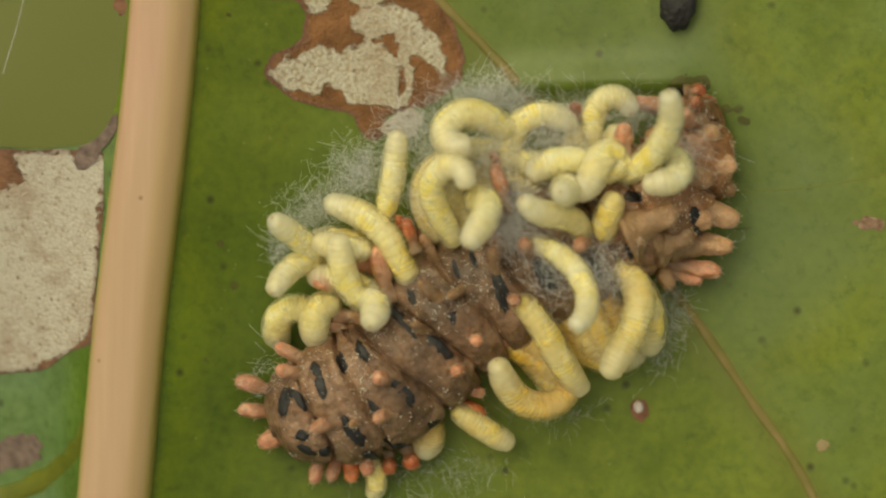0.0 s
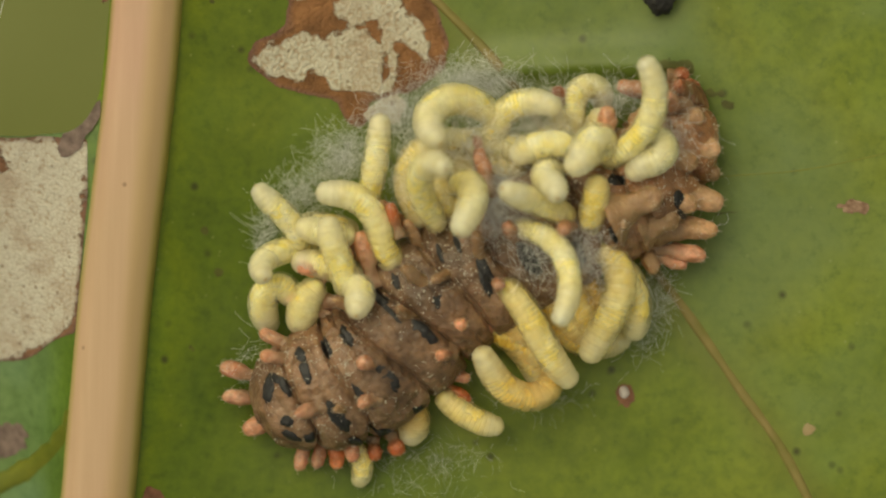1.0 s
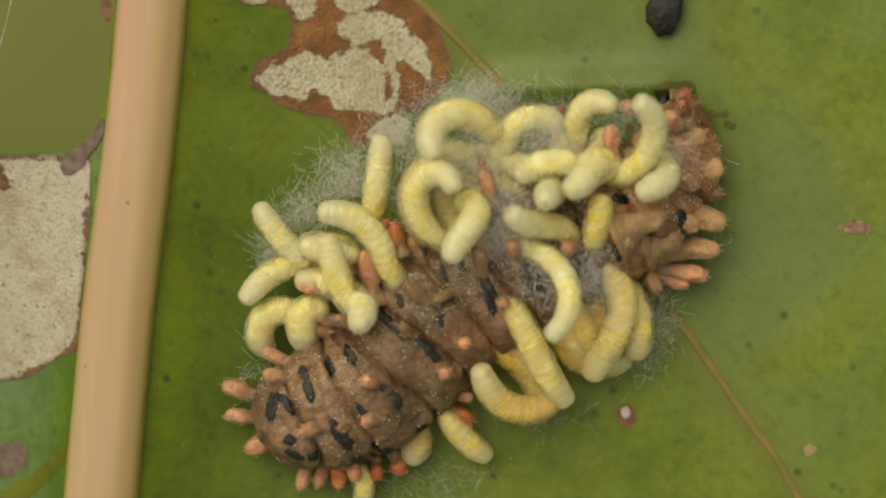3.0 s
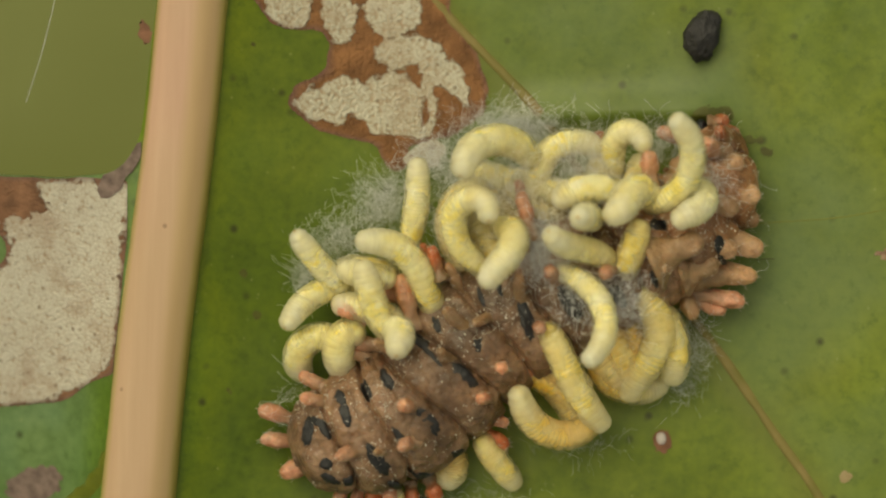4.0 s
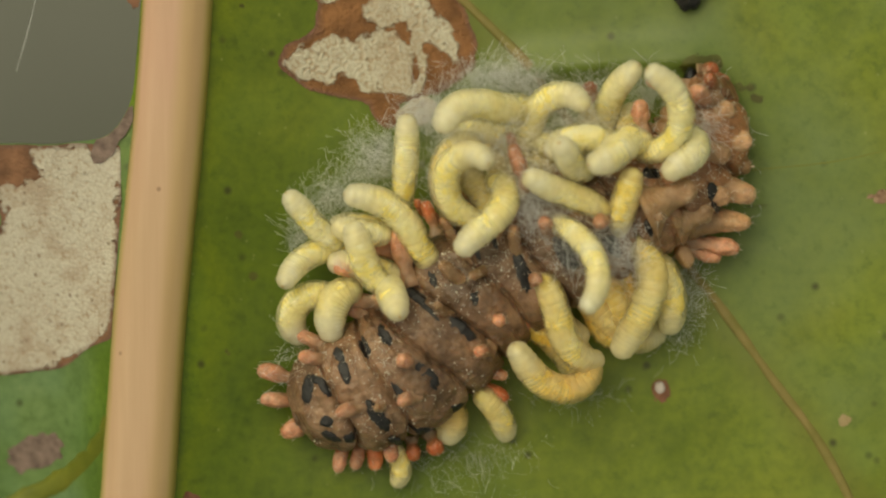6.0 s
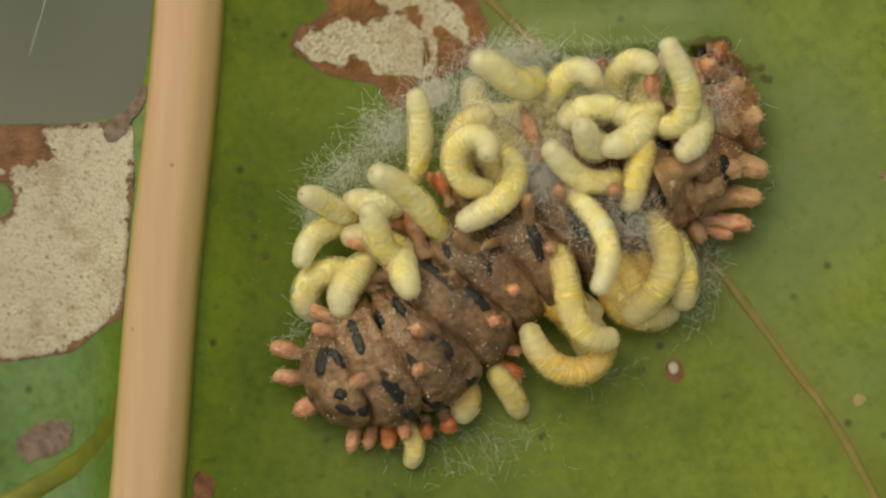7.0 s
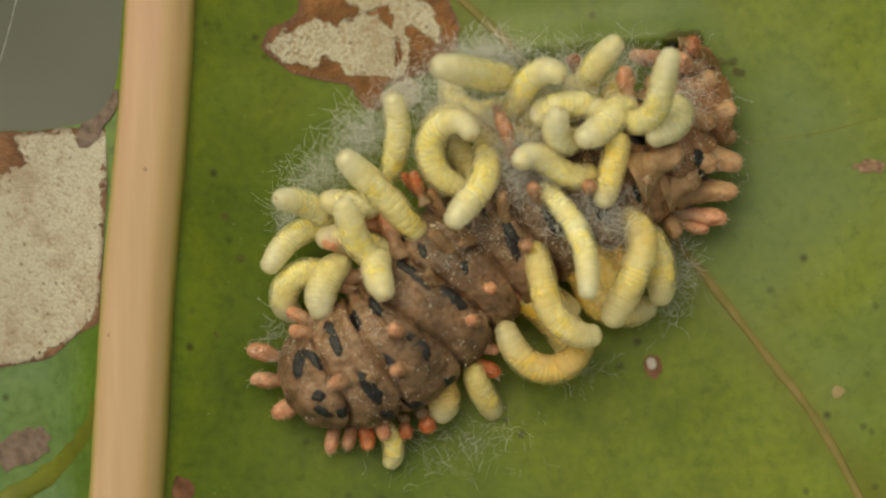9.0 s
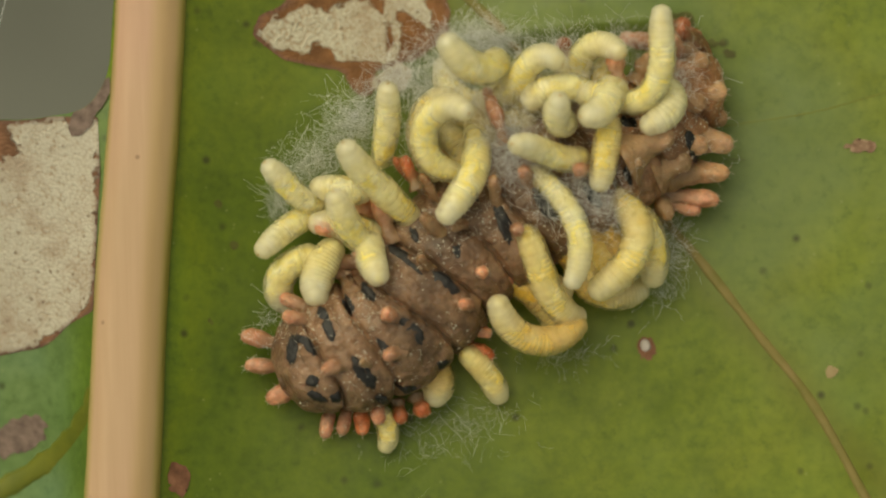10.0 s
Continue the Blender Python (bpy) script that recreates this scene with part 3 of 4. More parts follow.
# ---- a plant below, swaying in the draught, seen blurred through the gap ----
def far_plant():
    ob = thing("plant", "blurred green plant leaf swaying far below the eaten gap", "plant", at=(-30, -10, -350))
    area = lambda x, y: oval(x * 1.0, y, 784, 441, 2400, 1500, 35) + 1.5 * lattice(x, y, 12, 77, 2)
    part("blade", sheet("blade", area, (-70, 70, -70, 70), 1.2, lambda x, y: 230 + 2.0 * lattice(x, y, 25, 78, 2) - 0.0012 * (x * x + y * y), FAR_LEAF), ob)
    v, f = tube_geometry([(0, 0, 0), (2, -1, 80), (1, 1, 160), (0, 0, 229)], [1.6, 1.4, 1.2, 0.9], 8)
    part("stalk", mesh_of("stalk", v, f, FAR_LEAF), ob)
    return ob


PLANT = far_plant()

# ---- the caterpillar ----
AXIS = spline([Vector((*spot(u, v, 2.5).xy, z)) for u, v, z in ((458, 798, 2.6), (541, 774, 2.7), (660, 725, 2.6), (775, 610, 2.4), (880, 535, 2.4), (985, 470, 2.4), (1080, 425, 2.4), (1150, 385, 2.3), (1195, 325, 2.0), (1200, 262, 1.7), (1186, 222, 1.4))], 260)
RUN = [0.0]
for pa, pb in zip(AXIS, AXIS[1:]):
    RUN.append(RUN[-1] + (pb - pa).length)
SEGMENT = 2.15


def body_radius(i):
    s = RUN[i] / RUN[-1]
    stops = ((0.0, 0.9), (0.025, 1.9), (0.07, 2.6), (0.15, 3.05), (0.3, 3.25), (0.6, 3.2), (0.75, 3.0), (0.85, 2.5), (0.93, 1.9), (0.98, 1.2), (1.0, 0.6))
    return float(np.interp(s, [a for a, _ in stops], [b for _, b in stops]))


def body_point(i, phi, lift=0.0):
    """A point of the caterpillar's skin: i along the axis, phi round it from the back."""
    i = max(0, min(len(AXIS) - 1, i))
    lo = int(i)
    hi = min(lo + 1, len(AXIS) - 1)
    f = i - lo
    p = AXIS[lo].lerp(AXIS[hi], f)
    t = (AXIS[min(lo + 2, len(AXIS) - 1)] - AXIS[max(lo - 2, 0)])
    t = Vector((t.x, t.y, 0)).normalized()
    n = Vector((-t.y, t.x, 0))
    r = body_radius(lo) * (1 - f) + body_radius(hi) * f
    run = RUN[lo] * (1 - f) + RUN[hi] * f
    q = run / SEGMENT + 0.10 * math.sin(phi * 2.0) + 0.08 * noise.noise((run * 0.5, phi, 3.0))
    ring = abs(math.sin(math.pi * q))
    fold = 1 - 0.17 * (1 - ring ** 0.34)
    cut = (q + 0.5) % 1.0 - 0.5
    fold -= 0.085 * math.exp(-(cut / 0.045) ** 2)
    second = abs(math.sin(math.pi * (q + 0.36)))
    fold -= 0.075 * (1 - second ** 0.28)
    lump = 1 + 0.05 * noise.noise(Vector((p.x, p.y, phi * 2.5)) * 0.7) + 0.028 * noise.noise(Vector((p.x, p.y, phi * 4)) * 1.9) + 0.012 * noise.noise(Vector((p.x, p.y, phi * 4)) * 5.0)
    rr = r * fold * lump + lift
    ry = rr * 0.80
    flat = max(-1.0, math.cos(phi))
    return p + n * math.sin(phi) * rr + Vector((0, 0, flat * (ry if flat > 0 else ry * 0.92)))


def on_body(u, v, z=4.2):
    """Where on the skin the plan point lies: i and phi."""
    q = spot(u, v, z)
    best = min(range(2, len(AXIS) - 2), key=lambda k: (AXIS[k].xy - q.xy).length)
    t = (AXIS[best + 2] - AXIS[best - 2]).xy.normalized()
    off = q.xy - AXIS[best].xy
    i = best + off.dot(t) / max(0.02, (AXIS[best + 1] - AXIS[best]).length)
    d = off.dot(Vector((-t.y, t.x)))
    return i, math.asin(max(-0.97, min(0.97, d / (body_radius(best) * 0.97 + 1e-6))))


def body_normal(i, phi):
    a = body_point(i + 2, phi) - body_point(i - 2, phi)
    b = body_point(i, phi + 0.08) - body_point(i, phi - 0.08)
    n = b.cross(a).normalized()
    c = AXIS[max(0, min(len(AXIS) - 1, int(i)))]
    return n if n.dot(body_point(i, phi) - c) > 0 else -n


BRISTLES = []


def tubercle(base, tip, r, mat, parent, label="", broad=False):
    """A fleshy blunt cone from base to tip, swollen towards its end."""
    way = tip - base
    L = way.length
    turn = way.to_track_quat("Z", "Y").to_matrix()
    rings = []
    wide = 0.78 if broad else 1.0 if mat is KNOB_TAN and L > 1.4 else 0.55
    shape = ((-0.2, 2.3 * wide), (-0.08, 1.95 * wide), (0.02, 1.66 * wide), (0.11, 1.44 * wide), (0.20, 1.28 * wide), (0.30, 1.16 * wide ** 0.4), (0.40, 1.07 * wide ** 0.2), (0.50, 1.02), (0.60, 1.00), (0.69, 0.97), (0.77, 0.92), (0.84, 0.84), (0.90, 0.73), (0.94, 0.60), (0.975, 0.42), (1.0, 0.05))
    seed = random.uniform(0, 50)
    for f, w in shape:
        ring = []
        for k in range(20):
            a = 2 * math.pi * k / 20
            rr = 0.9 * r * w * (1 + 0.30 * noise.noise((math.cos(a) * 1.3 + seed, math.sin(a) * 1.3, f * 3)) + 0.16 * noise.noise((math.cos(a) * 3.4 + seed, math.sin(a) * 3.4, f * 8)))
            ring.append(base + turn @ Vector((math.cos(a) * rr, math.sin(a) * rr, f * L)))
        rings.append(ring)
    axis = way.normalized()
    for _ in range(int(10 + 14 * L * r)):
        j = random.randrange(7, len(shape))
        p = random.choice(rings[j])
        out = (p - base - axis * (p - base).dot(axis)).normalized() if j < len(shape) - 1 else axis
        BRISTLES.append((p, (out + axis * random.uniform(0.2, 1.0) + Vector((random.gauss(0, 0.3), random.gauss(0, 0.3), random.gauss(0, 0.3)))).normalized()))
    me = loft("tubercle", rings, mat)
    att = me.attributes.new("root", "FLOAT", "POINT")
    att.data.foreach_set("value", np.repeat([float(np.interp(f, (0.05, 0.9) if mat is KNOB_TAN else (0.2, 0.95) if broad else (0.05, 0.6), (1.0, 0.1 if L > 1.4 else 0.72) if mat is KNOB_TAN else (1.0, 0.1 if broad else 0.0))) for f, _ in shape], 20).astype(np.float32))
    return part("tubercle", me, parent, label)


def dark_mark(u, v, length, width, turn, parent):
    """A sunken velvety black mark that follows the skin."""
    a = radians(turn)
    rings = [[], [], [], [], []]
    for j, (f, lift) in enumerate(((1.0, -0.03), (0.90, 0.035), (0.62, 0.05), (0.32, 0.05), (0.04, 0.05))):
        for k in range(40):
            b = 2 * math.pi * k / 40
            wob = 1 + 0.24 * noise.noise((math.cos(b) * 1.7 + u, math.sin(b) * 1.7 + v, 1.0)) + 0.22 * noise.noise((math.cos(b) * 6 + u, math.sin(b) * 6 + v, 4.0))
            du, dv = math.cos(b) * length / 2 * f * wob, math.sin(b) * width / 2 * f * wob
            i, p = on_body(u + du * math.cos(a) - dv * math.sin(a), v + du * math.sin(a) + dv * math.cos(a), 4.4)
            rings[j].append(body_point(i, p, lift))
    return part("dark_mark", loft("dark_mark", rings, BLACK), parent, "velvety black mark")


def build_caterpillar():
    cat = thing("caterpillar", "brown caterpillar with orange-pink tubercles lying on the leaf, covered in larvae", "caterpillar")
    rings = [[body_point(i * 0.5, 2 * math.pi * k / 120) for k in range(120)] for i in range(0, 519)]
    me = loft("body", rings, SKIN)
    att = me.attributes.new("fore", "FLOAT", "POINT")
    att.data.foreach_set("value", np.repeat(np.clip((np.arange(519) / 518 - 0.52) * 4.0, 0, 1), 120).astype(np.float32))
    part("body", me, cat, "folded brown skin with pale speckles")
    # side tubercles stand out from the flank; back tubercles stand up
    rear_knobs = [(450, 742, 398, 727, 2.6, 0.40, KNOB), (456, 784, 402, 781, 2.3, 0.40, KNOB), (488, 820, 438, 843, 2.0, 0.46, KNOB), (548, 866, 535, 912, 1.6, 0.36, KNOB), (578, 862, 567, 908, 1.6, 0.34, KNOB), (572, 558, 536, 546, 3.8, 0.38, KNOB)]
    belly_knobs = [(604, 856, 604, 910, 1.5, 0.40, KNOB_RED), (632, 862, 633, 897, 2.2, 0.36, KNOB), (670, 866, 674, 894, 1.7, 0.38, KNOB_RED), (706, 858, 716, 884, 1.7, 0.40, KNOB_RED), (790, 762, 842, 788, 2.0, 0.40, KNOB_RED), (735, 815, 738, 850, 1.6, 0.32, KNOB_RED), (664, 552, 646, 486, 3.9, 0.46, KNOB), (714, 476, 700, 436, 4.8, 0.30, KNOB_RED)]
    middle_knobs = [(808, 735, 840, 750, 2.4, 0.30, KNOB), (855, 650, 882, 664, 3.0, 0.36, KNOB), (885, 612, 912, 632, 3.2, 0.34, KNOB), (1120, 445, 1180, 418, 4.6, 0.55, KNOB_TAN), (1000, 250, 990, 232, 3.2, 0.36, KNOB_RED), (1130, 305, 1152, 272, 3.6, 0.44, KNOB_TAN), (874, 396, 858, 338, 5.3, 0.36, KNOB), (1086, 305, 1082, 264, 5.0, 0.40, KNOB)]
    fore_knobs = [(1190, 518, 1255, 530, 1.8, 0.46, KNOB), (1180, 535, 1222, 545, 1.6, 0.36, KNOB), (1150, 520, 1165, 560, 2.0, 0.36, KNOB_TAN), (1195, 358, 1242, 364, 3.6, 0.48, KNOB_TAN), (1165, 472, 1208, 460, 3.4, 0.44, KNOB_TAN), (1185, 428, 1240, 440, 3.2, 0.46, KNOB_TAN)]
    front_knobs = [(1225, 345, 1280, 338, 2.8, 0.50, KNOB_TAN), (1228, 420, 1285, 438, 2.6, 0.48, KNOB_TAN), (1205, 478, 1275, 484, 2.2, 0.46, KNOB_TAN), (1210, 300, 1248, 276, 2.8, 0.46, KNOB_TAN), (1240, 380, 1278, 384, 1.8, 0.40, KNOB_TAN), (1235, 310, 1272, 300, 2.2, 0.40, KNOB_TAN)]
    for u, v, tu, tv, z, r, mat in rear_knobs + belly_knobs + middle_knobs + fore_knobs + front_knobs:
        base = Vector((*spot(u, v, z).xy, z))
        tip = Vector((*spot(tu, tv, z + 0.2).xy, z + 0.2))
        if mat is KNOB_TAN:
            tip = base.lerp(tip, 1.02)
            r = r * 1.12
        tubercle(base - (tip - base) * 0.25, tip, r, mat, cat)
    rear_back = [(502, 670, 0.9, 0.36, KNOB), (506, 708, 0.9, 0.36, KNOB), (568, 800, 0.8, 0.36, KNOB), (580, 636, 0.8, 0.36, KNOB), (648, 505, 2.3, 0.50, KNOB), (545, 552, 2.2, 0.42, KNOB), (620, 800, 0.5, 0.3, KNOB_TAN), (640, 628, 0.9, 0.36, KNOB_TAN)]
    middle_back = [(664, 718, 0.7, 0.40, KNOB), (730, 632, 0.7, 0.38, KNOB_TAN), (668, 782, 0.6, 0.34, KNOB), (755, 572, 0.9, 0.50, KNOB_TAN), (745, 500, 1.1, 0.48, KNOB_TAN), (706, 452, 2.0, 0.34, KNOB_RED), (790, 430, 0.9, 0.4, KNOB), (700, 522, 0.9, 0.36, KNOB_TAN)]
    fore_back = [(802, 705, 0.8, 0.34, KNOB), (858, 520, 1.0, 0.44, KNOB_TAN), (918, 492, 0.9, 0.36, KNOB), (1012, 476, 0.9, 0.40, KNOB), (862, 352, 2.2, 0.40, KNOB), (1080, 275, 1.4, 0.46, KNOB), (1205, 262, 1.2, 0.50, KNOB), (1222, 236, 0.8, 0.36, KNOB_RED), (1120, 470, 0.8, 0.40, KNOB_TAN), (800, 560, 0.8, 0.36, KNOB_TAN), (828, 648, 0.7, 0.34, KNOB), (893, 578, 0.7, 0.34, KNOB)]
    for u, v, h, r, mat in rear_back + middle_back + fore_back:
        i, p = on_body(u, v, 4.6)
        b, n = body_point(i, p), body_normal(i, p)
        lean = Vector((-0.45, 0.2, 0.2)) if mat is KNOB_TAN else Vector((-0.45, 0.05, 0.1))
        n = (n + lean + Vector((random.uniform(-0.3, 0.3), random.uniform(-0.3, 0.3), 0))).normalized()
        tubercle(b - n * 0.22, b + n * (h + 0.25) * (1.15 if mat is KNOB_TAN else 1.0), r * (0.66 if mat is KNOB_TAN else 0.92), mat, cat, broad=True)
    rear_marks = [(486, 766, 58, 22, 95), (500, 748, 26, 16, 20), (516, 760, 46, 18, 60), (543, 706, 26, 20, 60), (553, 734, 50, 20, 75), (588, 690, 40, 17, 60), (624, 672, 44, 18, 58), (612, 816, 66, 28, 55), (520, 824, 26, 20, 10), (524, 850, 40, 14, 30), (560, 855, 24, 18, 0)]
    middle_marks = [(700, 746, 62, 26, 52), (652, 776, 52, 16, 55), (764, 668, 68, 28, 48), (680, 600, 40, 22, 40), (713, 575, 30, 14, 70), (757, 806, 34, 18, -15), (695, 850, 44, 18, -10), (790, 525, 40, 10, 70), (640, 860, 26, 14, 10), (700, 625, 60, 10, 45)]
    fore_marks = [(804, 620, 64, 28, 40), (871, 564, 70, 26, 72), (945, 532, 74, 28, 55), (1216, 437, 54, 22, 70), (1151, 485, 46, 24, 85), (1095, 490, 34, 12, 70), (1100, 394, 34, 24, 10), (820, 506, 40, 12, 70), (1030, 520, 50, 24, 60), (1130, 548, 24, 16, 0), (1206, 340, 34, 14, 15)]
    for u, v, length, width, turn in rear_marks + middle_marks + fore_marks:
        dark_mark(u, v, length, width, turn, cat)
    # head capsule: glossy black behind a reddish neck
    head = Vector((*spot(1174, 226, 1.3).xy, 1.3))
    rings = []
    for j in range(11):
        th = math.pi * j / 10
        rings.append([head + Vector((0.34 * math.sin(th) * math.cos(a), 0.52 * math.sin(th) * math.sin(a), 0.5 * math.cos(th))) * (1 + 0.05 * noise.noise((a, th, 9))) for a in [2 * math.pi * k / 18 for k in range(18)]])
    part("head", loft("head", rings, SHINY_BLACK), cat, "glossy black head capsule")
    for k, (u, v, tu, tv) in enumerate(((1205, 222, 1240, 236), (1192, 212, 1222, 210), (1215, 250, 1240, 258), (1182, 232, 1200, 262), (1200, 236, 1226, 250))):
        base, tip = spot(u, v, 1.6), spot(tu, tv, 1.2)
        tubercle(base, tip + Vector((0, 0, 0.5)), 0.34, KNOB if k > 2 else KNOB_RED, cat)
    # short soft bristles on the tubercles
    verts, faces = [], []
    for p, d in BRISTLES:
        v, f = tube_geometry([p - d * 0.03, p + d * 0.06, p + d * random.uniform(0.10, 0.24)], [0.016, 0.012, 0.003], 4)
        n = len(verts)
        verts += v
        faces += [tuple(n + k for k in q) for q in f]
    tagged(part("bristles", mesh_of("bristles", verts, faces, BRISTLE), cat, "short pale bristles on the tubercles"), kind="stuff")
    # pale grains stuck to the skin
    verts, faces = [], []
    rnd = random.Random(5)
    for _ in range(8000):
        i = rnd.uniform(8, 235)
        p = rnd.gauss(0, 0.65)
        c = body_point(i, p, 0.02)
        if noise.noise(c * 0.55) < rnd.uniform(-0.35, 0.35):
            continue
        r = 0.012 + 0.038 * rnd.random() ** 3
        b = len(verts)
        verts += [c + Vector(d) * r * rnd.uniform(0.7, 1.3) for d in ((1, 0, 0), (-1, 0, 0), (0, 1, 0), (0, -1, 0), (0, 0, 1), (0, 0, -1))]
        faces += [(b, b + 2, b + 4), (b + 2, b + 1, b + 4), (b + 1, b + 3, b + 4), (b + 3, b, b + 4), (b + 2, b, b + 5), (b + 1, b + 2, b + 5), (b + 3, b + 1, b + 5), (b, b + 3, b + 5)]
    tagged(part("powder", mesh_of("powder", verts, faces, POWDER), cat, "pale grains dusted over the skin"), kind="stuff")
    return cat


build_caterpillar()

# ---- wasp larvae ----
TIMES = (0, 1, 2, 3.5, 4.5, 5.5, 7, 8, 9, 10)
STEPS = [k * 0.5 for k in range(21)]
PIECES = 24
PALE, LEMON, CREAM, YOLK, DULL = (0.98, 0.97, 0.78), (0.97, 0.93, 0.60), (0.94, 0.84, 0.44), (0.87, 0.61, 0.09), (0.76, 0.67, 0.40)
MOVES = []


def girth(s):
    """How thick a larva is along its body, 0 at the tail and 1 at the head."""
    return float(np.interp(s, (0, 0.15, 0.45, 0.75, 0.9, 1.0), (0.86, 0.98, 1.03, 0.99, 0.91, 0.79)))


def ring_mesh(k, length, radius, shift, lap, groove):
    """One thin-walled body ring; the first and last are closed with a dome."""
    half = length / PIECES / 2
    dome = 0.85 * radius * girth(k / (PIECES - 1))
    rows = [-half - lap + (2 * half + 2 * lap) * j / 6 for j in range(7)]
    rows = [(z, 1 - 0.030 * (z / (half + lap)) ** 2) for z in rows]
    cap = [(half + lap + dome * math.sin(a), math.cos(a)) for a in [math.pi / 2 * q / 7 for q in range(1, 7)] + [1.54]]
    if k == PIECES - 1:
        rows = rows + [(z, 0.970 * c) for z, c in cap]
    if k == 0:
        rows = [(-z, 0.970 * c) for z, c in reversed(cap)] + rows
    rings, core = [], []
    for z, c in rows:
        along = ((k + 0.5) * 2 * half + z) / length
        swell = 1.045 - 0.05 * (1 - abs(math.sin(math.pi * along * 12)) ** 0.8)
        r = radius * c * swell * girth(min(1, max(0, along)))
        rings.append([Vector((math.cos(a), math.sin(a), 0)) * r * (1 - groove * math.exp(-((a if a < math.pi else a - 2 * math.pi) / 0.30) ** 2)) + Vector((0, 0, z)) for a in [2 * math.pi * q / 26 for q in range(26)]])
        g = r * float(np.interp(along, (0, 0.12, 0.7, 0.86, 1.0), (0.62, 0.80, 0.80, 0.66, 0.50)))
        core.append([Vector((math.cos(a), math.sin(a), 0)) * g * (1 + 0.18 * noise.noise((math.cos(a) * 1.2 + shift * 900, math.sin(a) * 1.2, along * 7))) + Vector((0, 0, z if abs(z) < half + lap + 0.001 else z * 0.86)) for a in [2 * math.pi * q / 26 for q in range(26)]])
    me = loft("ring", rings, LARVA, False)
    inside = loft("gut", core, GUT, False)
    both = bmesh.new()
    both.from_mesh(me)
    count = len(both.faces)
    both.from_mesh(inside)
    both.faces.ensure_lookup_table()
    for f in both.faces[count:]:
        f.material_index = 1
    both.to_mesh(me)
    both.free()
    bpy.data.meshes.remove(inside)
    me.materials.append(GUT)
    rest = me.attributes.new("rest", "FLOAT_VECTOR", "POINT")
    for n, vert in enumerate(me.vertices):
        rest.data[n].vector = vert.co + Vector((shift, 0, k * 2 * half * MM))
    return me, rows[-1][0]


MOUTH = loft("mouth", [[Vector((r * math.cos(a), r * 0.7 * math.sin(a), h)) for a in [math.pi * k / 5 for k in range(10)]] for r, h in ((0.15, -0.06), (0.12, 0.0), (0.05, 0.025), (0.01, 0.03))], MOUTHPART)


def chain(length, row):
    """Poses of the body rings for headings h0 + h1 s + h2 s^2 + h3 s^3 and slopes p0 + p1 s, in degrees."""
    h0, h1, h2, h3, p0, p1 = row
    at, out = Vector((0, 0, 0)), []
    for k in range(PIECES):
        s = (k + 0.5) / PIECES
        h, p = radians(h0 + h1 * s + h2 * s * s + h3 * s ** 3), radians(p0 + p1 * s)
        d = Vector((math.cos(p) * math.cos(h), math.cos(p) * math.sin(h), math.sin(p)))
        step = d * length / PIECES
        side = Vector((0, 0, 1)) if k == 0 else side
        side = (side - d * side.dot(d)).normalized()
        q = Matrix((side, d.cross(side), d)).transposed().to_quaternion()
        out.append((at + step * 0.5, q))
        at = at + step
    return out


def larva(base, length, radius, tint, rows):
    ob = thing("larva", {PALE: "pale cream-yellow legless wasp larva on the caterpillar", LEMON: "lemon-yellow legless wasp larva rearing from the caterpillar",
                         CREAM: "creamy orange-yellow wasp larva hanging down the caterpillar's flank", YOLK: "deep yolk-yellow plump wasp larva on the caterpillar", DULL: "dull beige wasp larva half hidden under silk"}[tint], "larva", "wasp larvae on the caterpillar", at=base)
    rnd = random.Random(int(base[0] * 100 + base[1] * 10))
    shift = rnd.uniform(0, 0.05)
    tracks = [[] for _ in range(PIECES)]
    table = np.array(rows, float)
    for t in STEPS if len(rows) > 1 else STEPS[:1]:
        row = [np.interp(t, TIMES, column) for column in table.T] if len(rows) > 1 else table[0]
        for k, (c, q) in enumerate(chain(length, row)):
            tracks[k].append((t, Matrix.LocRotScale(c * MM, q, None)))
    # neighbouring rings overlap by as much as the tightest bend opens them
    bend = max((q @ Vector((0, 0, 1))).angle(p @ Vector((0, 0, 1))) for row in table for (_, q), (_, p) in itertools.pairwise(chain(length, row)))
    lap = min(0.10, 0.004 + 0.45 * bend * radius)
    for k in range(PIECES):
        s = (k + 0.5) / PIECES
        me, long = ring_mesh(k, length, radius, shift, lap, 0.10 if tint in (CREAM, YOLK) else 0.0)
        piece = part("ring", me, ob)
        white = float(np.interp(s, (0, 0.45, 0.75, 1.0), (0.05, 0.18, 0.62, 1.0)))
        mixed = [a * (1 - white) + b * white for a, b in zip(tint, (0.99, 0.985, 0.90) if tint in (PALE, LEMON) else (0.97, 0.92, 0.68))]
        piece.color = (*mixed, float(np.interp(s, (0, 0.1, 0.7, 0.85, 1.0), (0.75, 1.0, 1.0, 0.65, 0.35))))
        if k == PIECES - 1:
            part("mouth", MOUTH, piece, "tiny brownish mouth spot", Matrix.Translation((0, 0, (long - 0.015) * MM)))
        if len(rows) > 1:
            MOVES.append((piece, tracks[k]))
        else:
            piece.matrix_local = tracks[k][0][1]
    return ob


